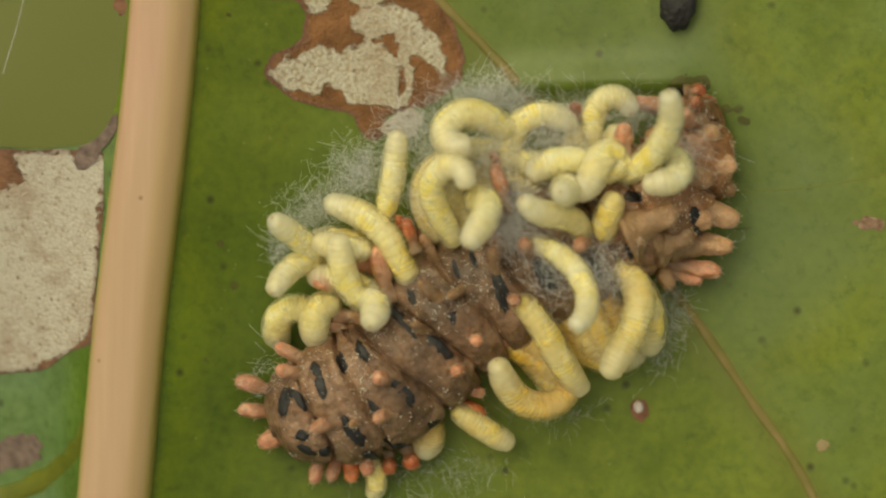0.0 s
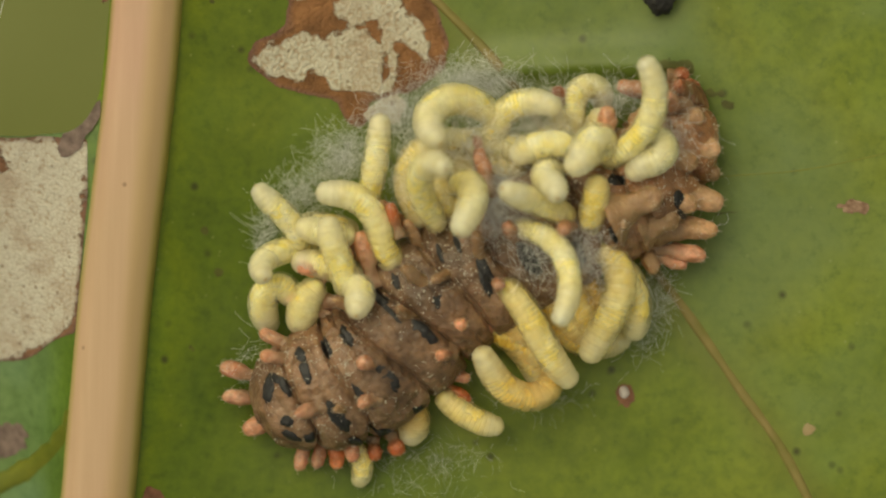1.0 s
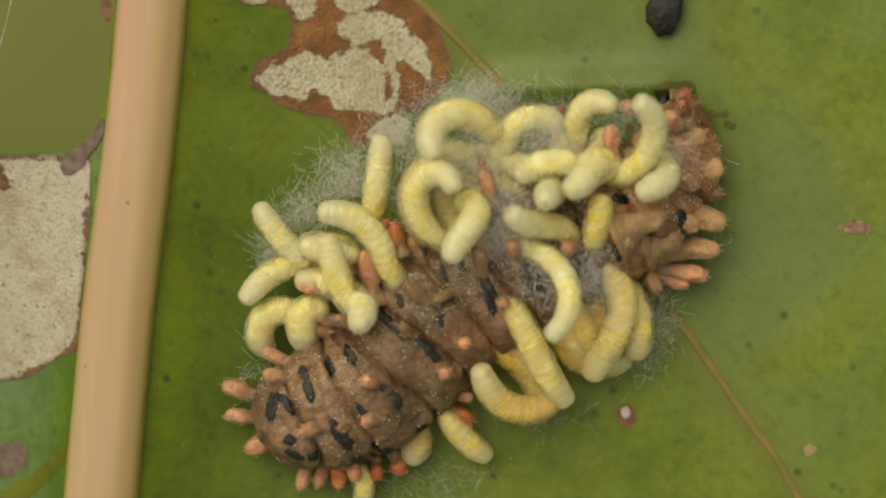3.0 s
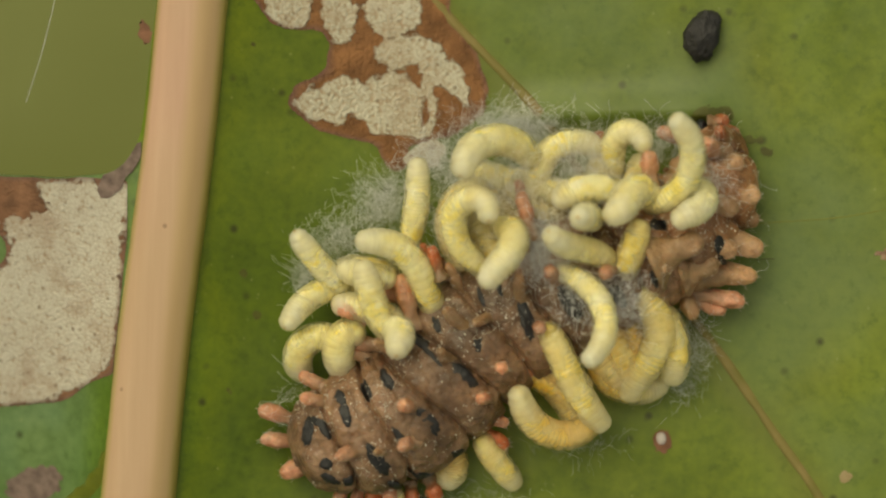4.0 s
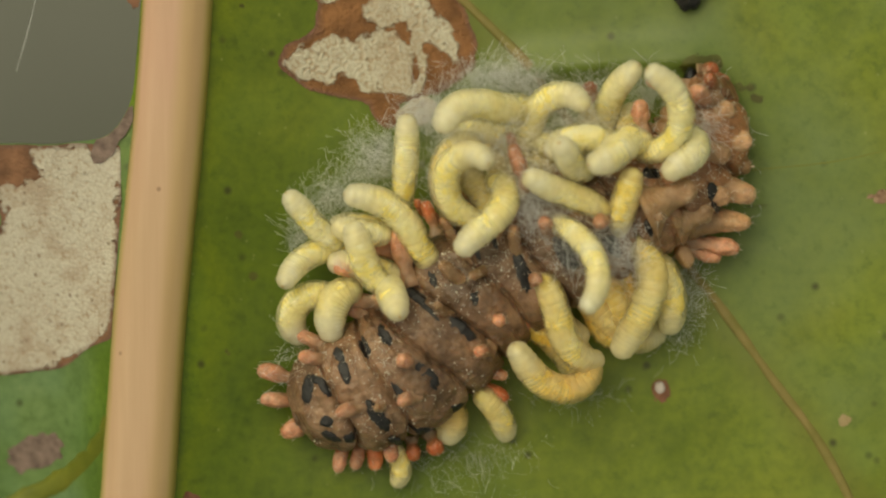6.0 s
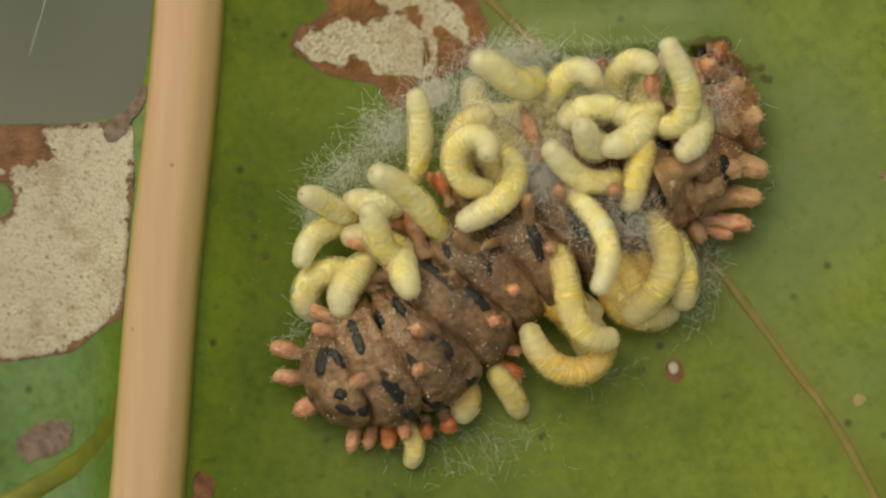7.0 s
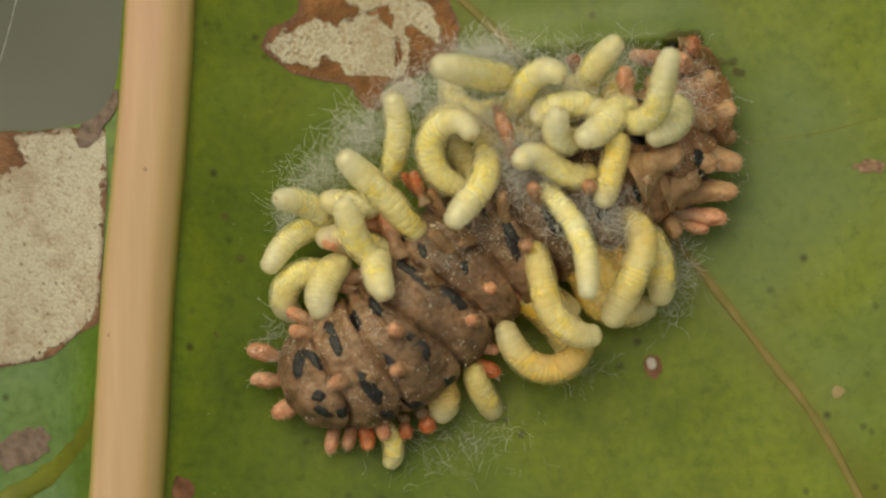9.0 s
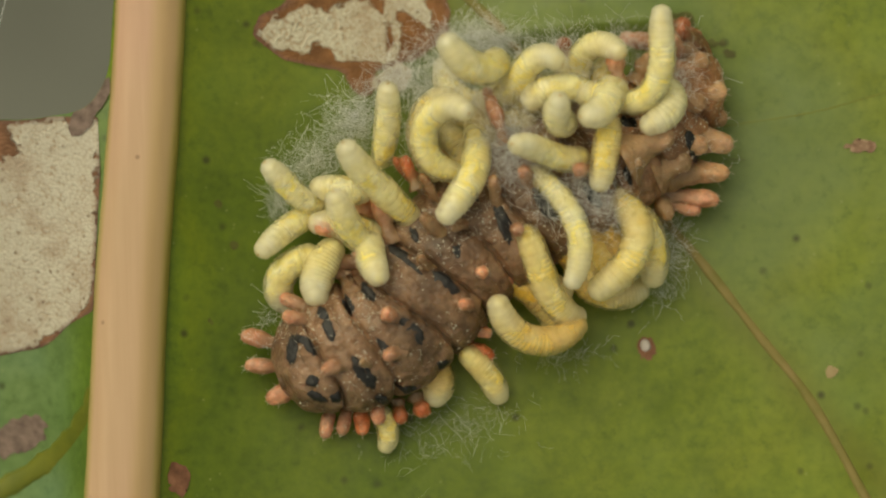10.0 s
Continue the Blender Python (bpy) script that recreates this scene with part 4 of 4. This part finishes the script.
larva((-6.09, -1.58, 3.49), 2.92, 0.56, PALE, [(116, 58, 4, -47, 43, 0), (97, 82, 17, -71, 26, -11), (121, 33, 5, -20, 47, 2), (142, -30, 7, -14, 14, -17), (130, 10, 0, 0, 47, 2), (140, -47, -3, 21, 21, -13), (160, -26, 4, 36, 50, 4), (146, -26, -7, 20, 36, -4), (119, 108, -19, -31, 49, 3), (167, -73, -4, 47, 39, -4)])
larva((-5.68, -1.77, 2.68), 3.59, 0.56, LEMON, [(-181, -13, 200, -125, 56, -17), (-174, 74, -247, 305, 39, 9), (-179, 5, 108, -51, 22, -2), (-182, 28, 124, -104, 30, 3), (-185, 45, 86, -54, 28, 4), (-167, -40, 165, -83, 35, 5), (-166, -78, 305, -163, 27, -1), (-168, -22, 125, -81, 6, -1), (-162, -95, 365, -236, 18, -1), (-161, 21, 36, -31, 24, 3)])
larva((-6.50, -3.88, 3.31), 3.02, 0.66, LEMON, [(-192, 164, -41, 5, 1, -68), (-250, 396, -273, 58, 9, -61), (-212, 126, 64, -25, 16, -43), (-199, 174, -26, -9, 0, -58), (-179, 81, 53, -8, 1, -55), (-193, 97, 80, -32, 13, -43), (-177, 58, 79, -2, 5, -52), (-175, 30, 117, -13, 11, -47), (-180, 90, 33, 21, 2, -58), (-160, 16, 110, -2, 4, -56)])
larva((-5.46, -3.73, 3.60), 2.13, 0.72, LEMON, [(-174, 221, -93, -57, 17, -84), (-131, 77, -35, -24, 6, -83), (-220, 318, -89, -111, 14, -60), (-181, 267, -121, -72, 11, -74), (-187, 241, -88, -67, 19, -68), (-185, 191, -64, -22, 27, -42), (-131, 15, -20, 50, 20, -26), (-138, 25, -22, 62, 11, -35), (-144, 57, -6, 12, 18, -23), (-127, 28, -33, 51, 14, -1)])
larva((-3.98, -3.48, 4.45), 2.87, 0.62, LEMON, [(136, -70, 40, -16, 30, -21), (90, 71, -61, -5, 30, -21), (105, 30, -35, 3, 30, -20), (114, -6, -14, 9, 27, -21), (133, -77, 47, 8, 32, -20), (130, -52, 27, 3, 25, -22), (179, -202, 117, 21, 47, -15), (147, -87, 44, 10, 43, -16), (152, -111, 55, 12, 42, -16), (153, -91, 32, 17, 50, -11)])
larva((-3.65, -3.59, 4.32), 2.17, 0.64, PALE, [(67, -326, 68, 81, 68, -16), (53, -317, 97, 73, 70, -24), (115, -502, 187, 108, 76, -30), (82, -352, 82, 86, 72, -26), (91, -436, 162, 94, 75, -32), (-71, 27, -17, -7, 81, -26), (-105, 55, -8, -14, 63, -34), (-149, 155, -32, -42, 61, -33), (-127, 101, -15, -28, 60, -34), (-113, 73, -8, -20, 60, -34)])
larva((-1.90, -2.52, 3.84), 4.84, 0.64, LEMON, [(121, -71, 262, -148, 11, -20), (135, -266, 633, -320, 23, -16), (125, -125, 317, -138, 20, -17), (128, -162, 410, -195, 28, -10), (118, -115, 375, -192, 27, -10), (126, -145, 391, -190, 13, -11), (135, -49, 127, -50, 38, 8), (138, -39, 42, 19, 34, 6), (133, -19, 55, -32, 28, 1), (132, 19, -14, -18, 37, 4)])
larva((-3.06, 0.21, 3.56), 3.64, 0.56, LEMON, [(71, 17, 16, -22, 25, -11), (75, 9, 7, -7, 23, -12), (85, -3, -4, 3, 12, -13), (78, 6, 2, 0, 33, -6), (69, 28, 10, -6, 17, -15), (85, -3, -3, 4, 27, -12), (72, 41, -25, 14, 32, -7), (101, -32, -21, 35, 41, 4), (66, 27, 19, -8, 34, 1), (70, 21, 7, -11, 38, 7)])
larva((-0.05, -0.67, 4.76), 5.29, 0.58, LEMON, [(106, 125, -300, -17, 35, -11), (113, 54, -170, -43, 46, 8), (141, -61, -80, -35, 26, 13), (142, -62, -111, -63, 19, 19), (137, -45, -106, -89, 15, 25), (150, -173, 101, -100, 18, 30), (185, -232, 51, -117, 20, 22), (179, -231, 80, -58, 22, 26), (157, -108, -92, -30, 18, 19), (165, -183, -1, -28, 22, 23)])
larva((1.08, 0.87, 4.48), 4.43, 0.64, LEMON, [(131, -529, 194, 88, 87, -56), (84, -389, 118, 74, 84, -54), (155, -673, 343, 73, 89, -67), (70, -521, 314, 32, 80, -75), (62, -397, 150, 53, 85, -69), (18, -477, 402, -56, 72, -73), (-59, -140, -22, 65, 43, -55), (-74, -108, 61, 9, 57, -47), (-65, -139, 51, 26, 56, -44), (-77, -68, -35, 51, 46, -44)])
larva((2.13, 4.12, 4.72), 4.29, 0.68, LEMON, [(147, 29, 114, 87, 20, 3), (139, 99, 34, 47, 25, 7), (132, 83, 62, 62, 14, -4), (127, 116, 57, -34, 34, 1), (136, 97, -1, 17, 38, -6), (158, -63, 218, -23, 39, -25), (301, -418, 267, 21, 69, -42), (213, -5, -75, -93, 57, -27), (209, -113, 89, -5, 62, -25), (297, -323, 195, -46, 70, -42)])
larva((2.36, 2.68, 3.93), 3.92, 0.60, LEMON, [(88, -32, -186, 92, 14, -21), (82, -34, -157, 84, 30, -18), (91, -45, -194, 116, 16, -20), (56, 98, -292, 86, 7, -31), (98, -111, -67, 69, 17, -25), (87, -14, -178, 60, 29, -24), (34, 135, -159, -81, 45, -18), (127, -283, 128, 39, 25, -29), (41, 113, -171, -25, 63, -29), (-11, 286, -305, -17, 64, -45)])
larva((5.75, 3.31, 3.13), 3.62, 0.57, LEMON, [(49, 305, -706, 284, 10, -24), (57, 316, -856, 386, 6, -48), (98, -30, -8, -14, 53, -22), (54, 273, -594, 195, 39, -21), (71, 287, -722, 275, 45, -22), (65, 11, 15, -14, 52, -21), (67, 208, -601, 280, 56, -23), (95, -44, -8, 10, 67, -3), (108, -129, 31, 32, 62, -23), (57, 285, -857, 474, 59, -34)])
larva((7.08, 2.69, 4.58), 3.13, 0.68, PALE, [(-285, 495, -319, -47, 60, -61), (-347, 581, -278, -108, 81, -63), (-249, 309, -132, -67, 70, -58), (-229, 289, -140, -81, 84, -57), (-214, 253, -134, -54, 79, -59), (-202, 189, -102, -53, 80, -45), (-99, -20, -83, 26, 54, -48), (-120, 1, -63, 4, 65, -42), (-121, 7, -53, 5, 61, -42), (-104, 25, -78, -16, 69, -38)])
larva((5.53, -0.35, 4.85), 3.55, 0.58, LEMON, [(-257, 249, -233, 11, 45, -8), (-212, 44, -37, -2, 40, 7), (-213, 141, -175, 20, 43, 6), (-220, 141, -139, -6, 40, 10), (-214, 102, -144, 20, 37, 11), (-246, 177, -174, 41, 23, 7), (-146, -145, 1, 65, 19, 12), (-152, -265, 160, 169, 7, 4), (-155, -192, 59, 161, 17, 20), (-158, -165, 174, -28, 32, 16)])
larva((4.89, 1.32, 4.83), 2.73, 0.60, PALE, [(-169, -526, -68, 201, 64, 12), (-349, 750, -316, -176, 66, -17), (-299, 329, -68, -70, 76, -5), (-257, 313, -110, -64, 82, -8), (-218, -17, 3, 2, 77, -1), (-251, 37, -25, -3, 60, 0), (-28, -517, 142, 206, 47, 14), (-74, -472, 268, 50, 57, -23), (-87, -309, 37, 69, 57, -8), (-9, -533, 167, 92, 70, -14)])
larva((6.92, 0.94, 5.55), 2.55, 0.60, CREAM, [(-110, 1, 12, 13, -22, -50), (-93, -20, -5, 6, -19, -38), (-103, 5, 3, 0, -21, -49), (-92, -25, 0, -3, -15, -40), (-118, 11, 9, 7, -16, -38), (-108, 8, -2, -3, -19, -33), (-111, 17, -8, -3, -7, -8), (-110, 2, 2, 2, -5, -7), (-110, 14, -9, -6, -5, -4), (-102, 4, -3, -5, -4, -9)])
larva((7.53, 2.06, 4.66), 5.20, 0.58, LEMON, [(39, -12, 120, -39, 42, -1), (32, 13, 140, -64, 28, -7), (12, 112, 92, -78, 31, -5), (24, 24, 86, 18, 45, 0), (-2, 192, 12, -75, 25, -11), (22, 36, 220, -113, 31, -16), (-56, 406, -213, -25, 46, -25), (-74, 482, -353, 21, 55, -40), (-99, 475, -319, 5, 71, -41), (-34, 284, -116, -53, 41, -33)])
larva((9.31, 2.58, 4.32), 2.63, 0.64, PALE, [(81, -498, 214, 31, 66, -66), (109, -654, 358, 52, 44, -56), (49, -427, 188, 46, 73, -57), (45, -334, 50, 80, 70, -50), (47, -465, 221, 61, 67, -66), (104, -636, 309, 92, 67, -68), (-86, -2, -56, -2, 60, -52), (-80, -65, -75, 44, 42, -50), (-9, -284, 93, 51, 56, -43), (-13, -216, 12, 61, 45, -44)])
larva((3.68, -0.96, 4.93), 5.29, 0.54, PALE, [(-10, -143, 181, -173, 27, 13), (-4, -128, -4, 18, 23, -1), (-15, -111, 96, -156, 28, 3), (-8, -137, 31, -10, 30, -10), (-29, -5, -154, 32, 38, -12), (-15, -95, 22, -50, 45, -7), (-48, 9, -137, 53, 33, -14), (-56, 49, -95, -100, 25, -12), (-51, -2, -101, 58, 27, -13), (-47, 2, -120, 46, 9, -20)])
larva((7.27, -1.99, 3.63), 4.98, 0.70, CREAM, [(-24, -215, 85, 42, 15, -12), (-23, -289, 268, -70, 5, -20), (-26, -270, 206, -16, 4, -20), (-45, -110, -81, 123, -2, -22), (-42, -85, -230, 256, -13, -24), (-37, -267, 287, -91, 7, -20), (-57, -4, -298, 223, -3, -25), (-44, -187, 129, -13, 12, -21), (-36, -245, 210, -44, 12, -24), (-53, -16, -298, 224, 12, -24)])
larva((3.15, -3.63, 4.60), 4.78, 0.64, CREAM, [(-42, -84, 98, -21, -6, -33), (-45, -75, 91, -18, 2, -28), (-56, -34, 36, 2, -1, -31), (-56, -48, 67, -9, -2, -31), (-63, -24, 56, -11, -3, -30), (-56, -96, 133, 16, -15, -35), (-73, -57, 65, 86, 0, -22), (-79, -77, 139, 92, -8, -27), (-77, -51, 138, -4, 2, -17), (-68, -36, 40, 57, -9, -37)])
larva((5.09, -7.51, 2.58), 4.77, 0.64, YOLK, [(-121, -198, 25, 43, 23, 13), (-92, -324, 201, -30, 19, 8), (-133, -107, -61, 47, 21, 10), (-131, -145, -24, 48, 23, 10), (-125, -174, 24, 17, 20, 6), (-111, -291, 191, -23, 30, 6), (-101, -201, 12, 37, 13, 0), (-91, -279, 123, 9, 21, 3), (-110, -136, -117, 110, 7, 4), (-135, -104, -58, 40, 20, 10)])
larva((0.31, -8.52, 2.43), 2.58, 0.58, CREAM, [(-31, -14, 3, 15, -13, -8), (-43, 22, -4, 17, -1, -2), (-55, 19, 18, -14, -12, -8), (-57, 12, 15, -7, -22, -13), (-58, 9, -10, -13, -22, -13), (-31, -65, -30, 48, -27, -13), (-50, -14, -9, 3, -32, -21), (-57, 4, 0, -11, -35, -25), (-81, 44, 11, -42, -32, -22), (-39, -25, -24, 16, -21, -15)])
larva((-0.80, -0.45, 3.80), 3.80, 0.68, DULL, [(112, 0, -112, 0, 15, -8)])
larva((2.53, 2.97, 3.35), 4.22, 0.66, LEMON, [(-197, 134, -240, 101, -24, -40), (-174, 75, -261, 154, -28, -38), (-207, 196, -289, 94, -25, -39), (-172, 3, -190, 151, -28, -33), (-187, 29, -127, 83, -25, -35), (-162, -85, -27, 73, -24, -31), (-182, 195, -595, 306, -4, -28), (-172, 220, -732, 395, 0, -3), (-177, 137, -537, 314, -20, -12), (-144, -25, -331, 237, -25, 7)])
larva((4.10, 2.15, 3.75), 2.10, 0.64, LEMON, [(150, 12, 24, 0, 14, -22)])
larva((5.76, 2.63, 5.28), 2.32, 0.66, LEMON, [(169, 23, 29, 0, 20, -35)])
larva((8.26, -2.88, 2.90), 2.87, 0.68, CREAM, [(-65, -21, -17, 0, -12, -15)])
larva((2.66, -5.27, 2.16), 3.30, 0.72, YOLK, [(-38, -14, -24, 0, -3, -18)])
larva((5.35, -4.40, 2.05), 3.88, 0.70, YOLK, [(-95, 150, -30, 0, -12, -4)])
larva((-1.25, -8.85, 1.95), 1.45, 0.74, YOLK, [(-71, -20, -25, 0, -12, -6)])
larva((-3.66, -10.86, 1.91), 1.69, 0.48, CREAM, [(-59, -39, -21, 0, -25, -1)])
larva((4.25, -3.13, 2.60), 3.82, 0.70, YOLK, [(-55, 9, 8, 0, -3, -19)])
larva((1.92, -5.10, 2.56), 3.33, 0.75, YOLK, [(-21, -18, -3, 0, -6, -9)])
larva((-3.51, -3.13, 3.63), 2.59, 0.62, LEMON, [(157, 6, 17, 0, 9, -16)])
larva((-3.97, -1.29, 4.28), 1.84, 0.60, PALE, [(177, -15, 1, 0, 17, -22)])
larva((1.86, 0.98, 3.40), 2.60, 0.62, DULL, [(135, 10, 5, 0, 8, -20)])
larva((3.55, 1.45, 3.50), 2.30, 0.62, DULL, [(150, 10, -20, 0, 6, -14)])
larva((5.25, 2.50, 3.50), 1.40, 0.60, DULL, [(86, 10, 0, 0, 4, -10)])
larva((6.70, 2.55, 3.60), 1.40, 0.60, DULL, [(72, 6, 0, 0, 6, -12)])
larva((0.85, -0.45, 3.70), 2.20, 0.62, DULL, [(118, 0, 10, 0, 4, -14)])
larva((-3.90, -1.10, 3.20), 2.10, 0.60, DULL, [(168, 10, 0, 0, -4, -16)])
larva((7.38, 2.60, 5.09), 1.79, 0.60, LEMON, [(-146, -41, -32, 0, 21, -24)])
larva((5.00, -2.76, 2.80), 3.70, 0.72, YOLK, [(-48, -13, -8, 0, -3, -18)])
larva((6.37, -3.02, 2.30), 2.88, 0.70, YOLK, [(-57, -24, -10, 0, 1, -29)])
larva((2.75, -4.37, 2.91), 2.62, 0.70, YOLK, [(-58, 23, 19, 0, -14, -5)])


# ---- silk ----
def floss(centres, count, seed, parent_name, label, loose=0.17, curl=1.0):
    """Curly silk threads round plan spots: (u, v, z, spread along u, v, z)."""
    rnd = random.Random(seed)
    verts, faces = [], []
    for _ in range(count):
        u, v, z, su, sv, sz = centres[min(int(rnd.random() ** 1.3 * len(centres)), len(centres) - 1)]
        p = spot(u + rnd.gauss(0, su), v + rnd.gauss(0, sv), max(0.2, z + 0.35 + rnd.gauss(0, sz * 0.55)))
        d = Vector((rnd.gauss(0, 1), rnd.gauss(0, 1), rnd.gauss(0, 0.5))).normalized()
        bend = Vector((rnd.gauss(0, 1), rnd.gauss(0, 1), rnd.gauss(0, 1))) * rnd.uniform(0.7, 2.8)
        pts = [p]
        long = rnd.random() < loose
        step = rnd.uniform(0.07, 0.15) if long else rnd.uniform(0.018, 0.060)
        bend = bend * (0.35 if long else 1.0) * curl
        step = step if curl == 1.0 else rnd.uniform(0.04, 0.10)
        for _ in range(11):
            d = (d + bend * 0.6 + Vector((rnd.gauss(0, 0.2), rnd.gauss(0, 0.2), rnd.gauss(0, 0.15)))).normalized()
            q = pts[-1] + d * step
            q.z = max(q.z, 0.1)
            pts.append(q)
        w = 0.0030 + 0.0032 * rnd.random() if long else 0.0022 + 0.0050 * rnd.random() ** 3
        v2, f2 = tube_geometry(pts, [w] * len(pts), 3)
        b = len(verts)
        verts += v2
        faces += [tuple(b + k for k in f) for f in f2]
    return tagged(new(parent_name, mesh_of(parent_name, verts, faces, SILK)), label, "silk", kind="stuff")


floss([(608, 362, 2.6, 24, 26, 1.0), (560, 412, 2.6, 28, 22, 1.0), (635, 345, 3.0, 20, 28, 1.0), (520, 440, 2.5, 24, 26, 1.0), (478, 490, 2.0, 12, 22, 0.8)], 2500, 3, "silk_floss", "white fluffy silk floss between the larvae and leaf")
floss([(830, 215, 2.2, 36, 16, 1.0), (790, 250, 3.0, 40, 24, 1.0), (880, 225, 2.0, 26, 14, 1.0), (735, 310, 3.5, 22, 36, 1.2), (700, 280, 1.6, 26, 18, 0.6), (815, 335, 4.4, 26, 20, 0.5), (960, 290, 4.2, 30, 22, 0.5), (735, 380, 4.2, 24, 40, 0.8), (1000, 245, 3.0, 36, 16, 0.8), (1090, 250, 3.0, 24, 18, 0.8), (850, 300, 5.2, 30, 30, 0.4), (1000, 330, 5.0, 50, 26, 0.4)], 6400, 4, "silk_floss", "white fluffy silk floss behind the larvae")
floss([(1150, 610, 1.2, 16, 34, 0.7), (1140, 660, 1.0, 18, 22, 0.6), (1175, 590, 1.0, 16, 24, 0.6), (970, 780, 0.9, 44, 18, 0.5), (800, 885, 0.5, 46, 26, 0.3), (720, 915, 0.4, 55, 26, 0.3)], 780, 5, "silk_floss", "thin white silk floss on the leaf beside the caterpillar", 0.02, 0.22)
floss([(880, 430, 5.1, 26, 26, 0.2), (905, 460, 5.0, 30, 20, 0.2), (1035, 515, 4.8, 22, 26, 0.3), (1050, 545, 4.2, 20, 22, 0.4), (960, 530, 5.0, 22, 26, 0.2), (900, 400, 5.2, 24, 22, 0.3), (1200, 320, 4.0, 14, 24, 0.5), (945, 300, 5.0, 30, 26, 0.5)], 2600, 6, "silk_floss", "grey-white silk threads matted over the caterpillar's back", 0.45)

floss([(452, 706, 3.4, 10, 10, 0.4), (430, 735, 3.0, 12, 16, 0.4), (1255, 330, 2.8, 18, 20, 0.5), (1262, 440, 2.6, 16, 26, 0.4), (1215, 265, 3.2, 16, 18, 0.5), (1200, 240, 3.0, 12, 12, 0.4)], 130, 7, "silk_floss", "wispy pale fuzz on the tubercles")

# ---- small loose things ----
def dropping():
    c = spot(1170, 64, 0.0)
    z0 = float(leaf_height(np.array([c.x]), np.array([c.y]))[0])
    rnd = random.Random(11)
    planes = [(Vector((rnd.gauss(0, 1), rnd.gauss(0, 1), rnd.gauss(0, 1))).normalized(), rnd.uniform(0.70, 0.96)) for _ in range(12)]
    rings = []
    for j in range(25):
        th = math.pi * j / 24
        ring = []
        for k in range(36):
            a = 2 * math.pi * k / 36
            d = Vector((math.sin(th) * math.cos(a), math.sin(th) * math.sin(a), math.cos(th)))
            r = min([1.12] + [h / d.dot(n) for n, h in planes if d.dot(n) > 0.3])
            r = (0.45 * r + 0.52) * (1 + 0.16 * noise.noise(d * 2.6) + 0.08 * noise.noise(d * 6) + 0.05 * noise.noise(d * 13))
            ring.append(Vector((0.86 * d.x + 0.12 * d.y, 1.2 * d.y + 0.1 * d.x, 0.66 * d.z)) * r + Vector((c.x, c.y, z0 + 0.52)))
        rings.append(ring)
    ob = new("dropping", loft("dropping", rings, DROPPING))
    return tagged(ob, "dry angular black insect dropping stuck on the leaf", "dropping")


dropping()


def strand(points, width, mat, label, name="hair"):
    pts = spline([spot(u, v, z) for u, v, z in points], 40)
    v, f = tube_geometry(pts, [width] * 40, 5)
    return tagged(new(name, mesh_of(name, v, f, mat)), label, "hair", "loose hairs")


for pts in ([(1235, 290, 2.0), (1270, 282, 0.6), (1345, 275, 0.3)], [(1270, 455, 1.6), (1310, 452, 0.4), (1370, 455, 0.25)], [(1225, 245, 1.2), (1260, 235, 0.5), (1290, 238, 0.3)]):
    strand(pts, 0.014, HAIR, "fine dark hair lying on the leaf beside the caterpillar")
for pts in ([(420, 630, 1.2), (440, 648, 1.6), (470, 665, 2.2)], [(425, 655, 1.0), (440, 670, 1.4), (450, 678, 1.8)], [(395, 790, 1.2), (410, 770, 1.8), (425, 760, 2.2)]):
    strand(pts, 0.006, SILK, "fine pale hair by the caterpillar's rear end")
strand([(-20, 190, 1.0), (10, 90, 2.0), (40, -40, 3.0)], 0.012, SILK, "single silk thread across the eaten gap", "silk_thread")


def motions():
    walk(PLANT, [(t, pose(-0.030, -0.010, -0.350, a, b, 0)) for t, a, b in ((0, 2, -3), (2, 1, -3), (4.5, 1, -2), (5.3, 3, -2), (5.8, 7, -4), (6.8, 13, -6), (7.05, 12, -6), (7.45, 1, -3), (8.05, -1, -4), (8.45, 10, -9), (9.0, 14, -16), (10, 14, -17))])
    for piece, rows in MOVES:
        walk(piece, rows)


motions()
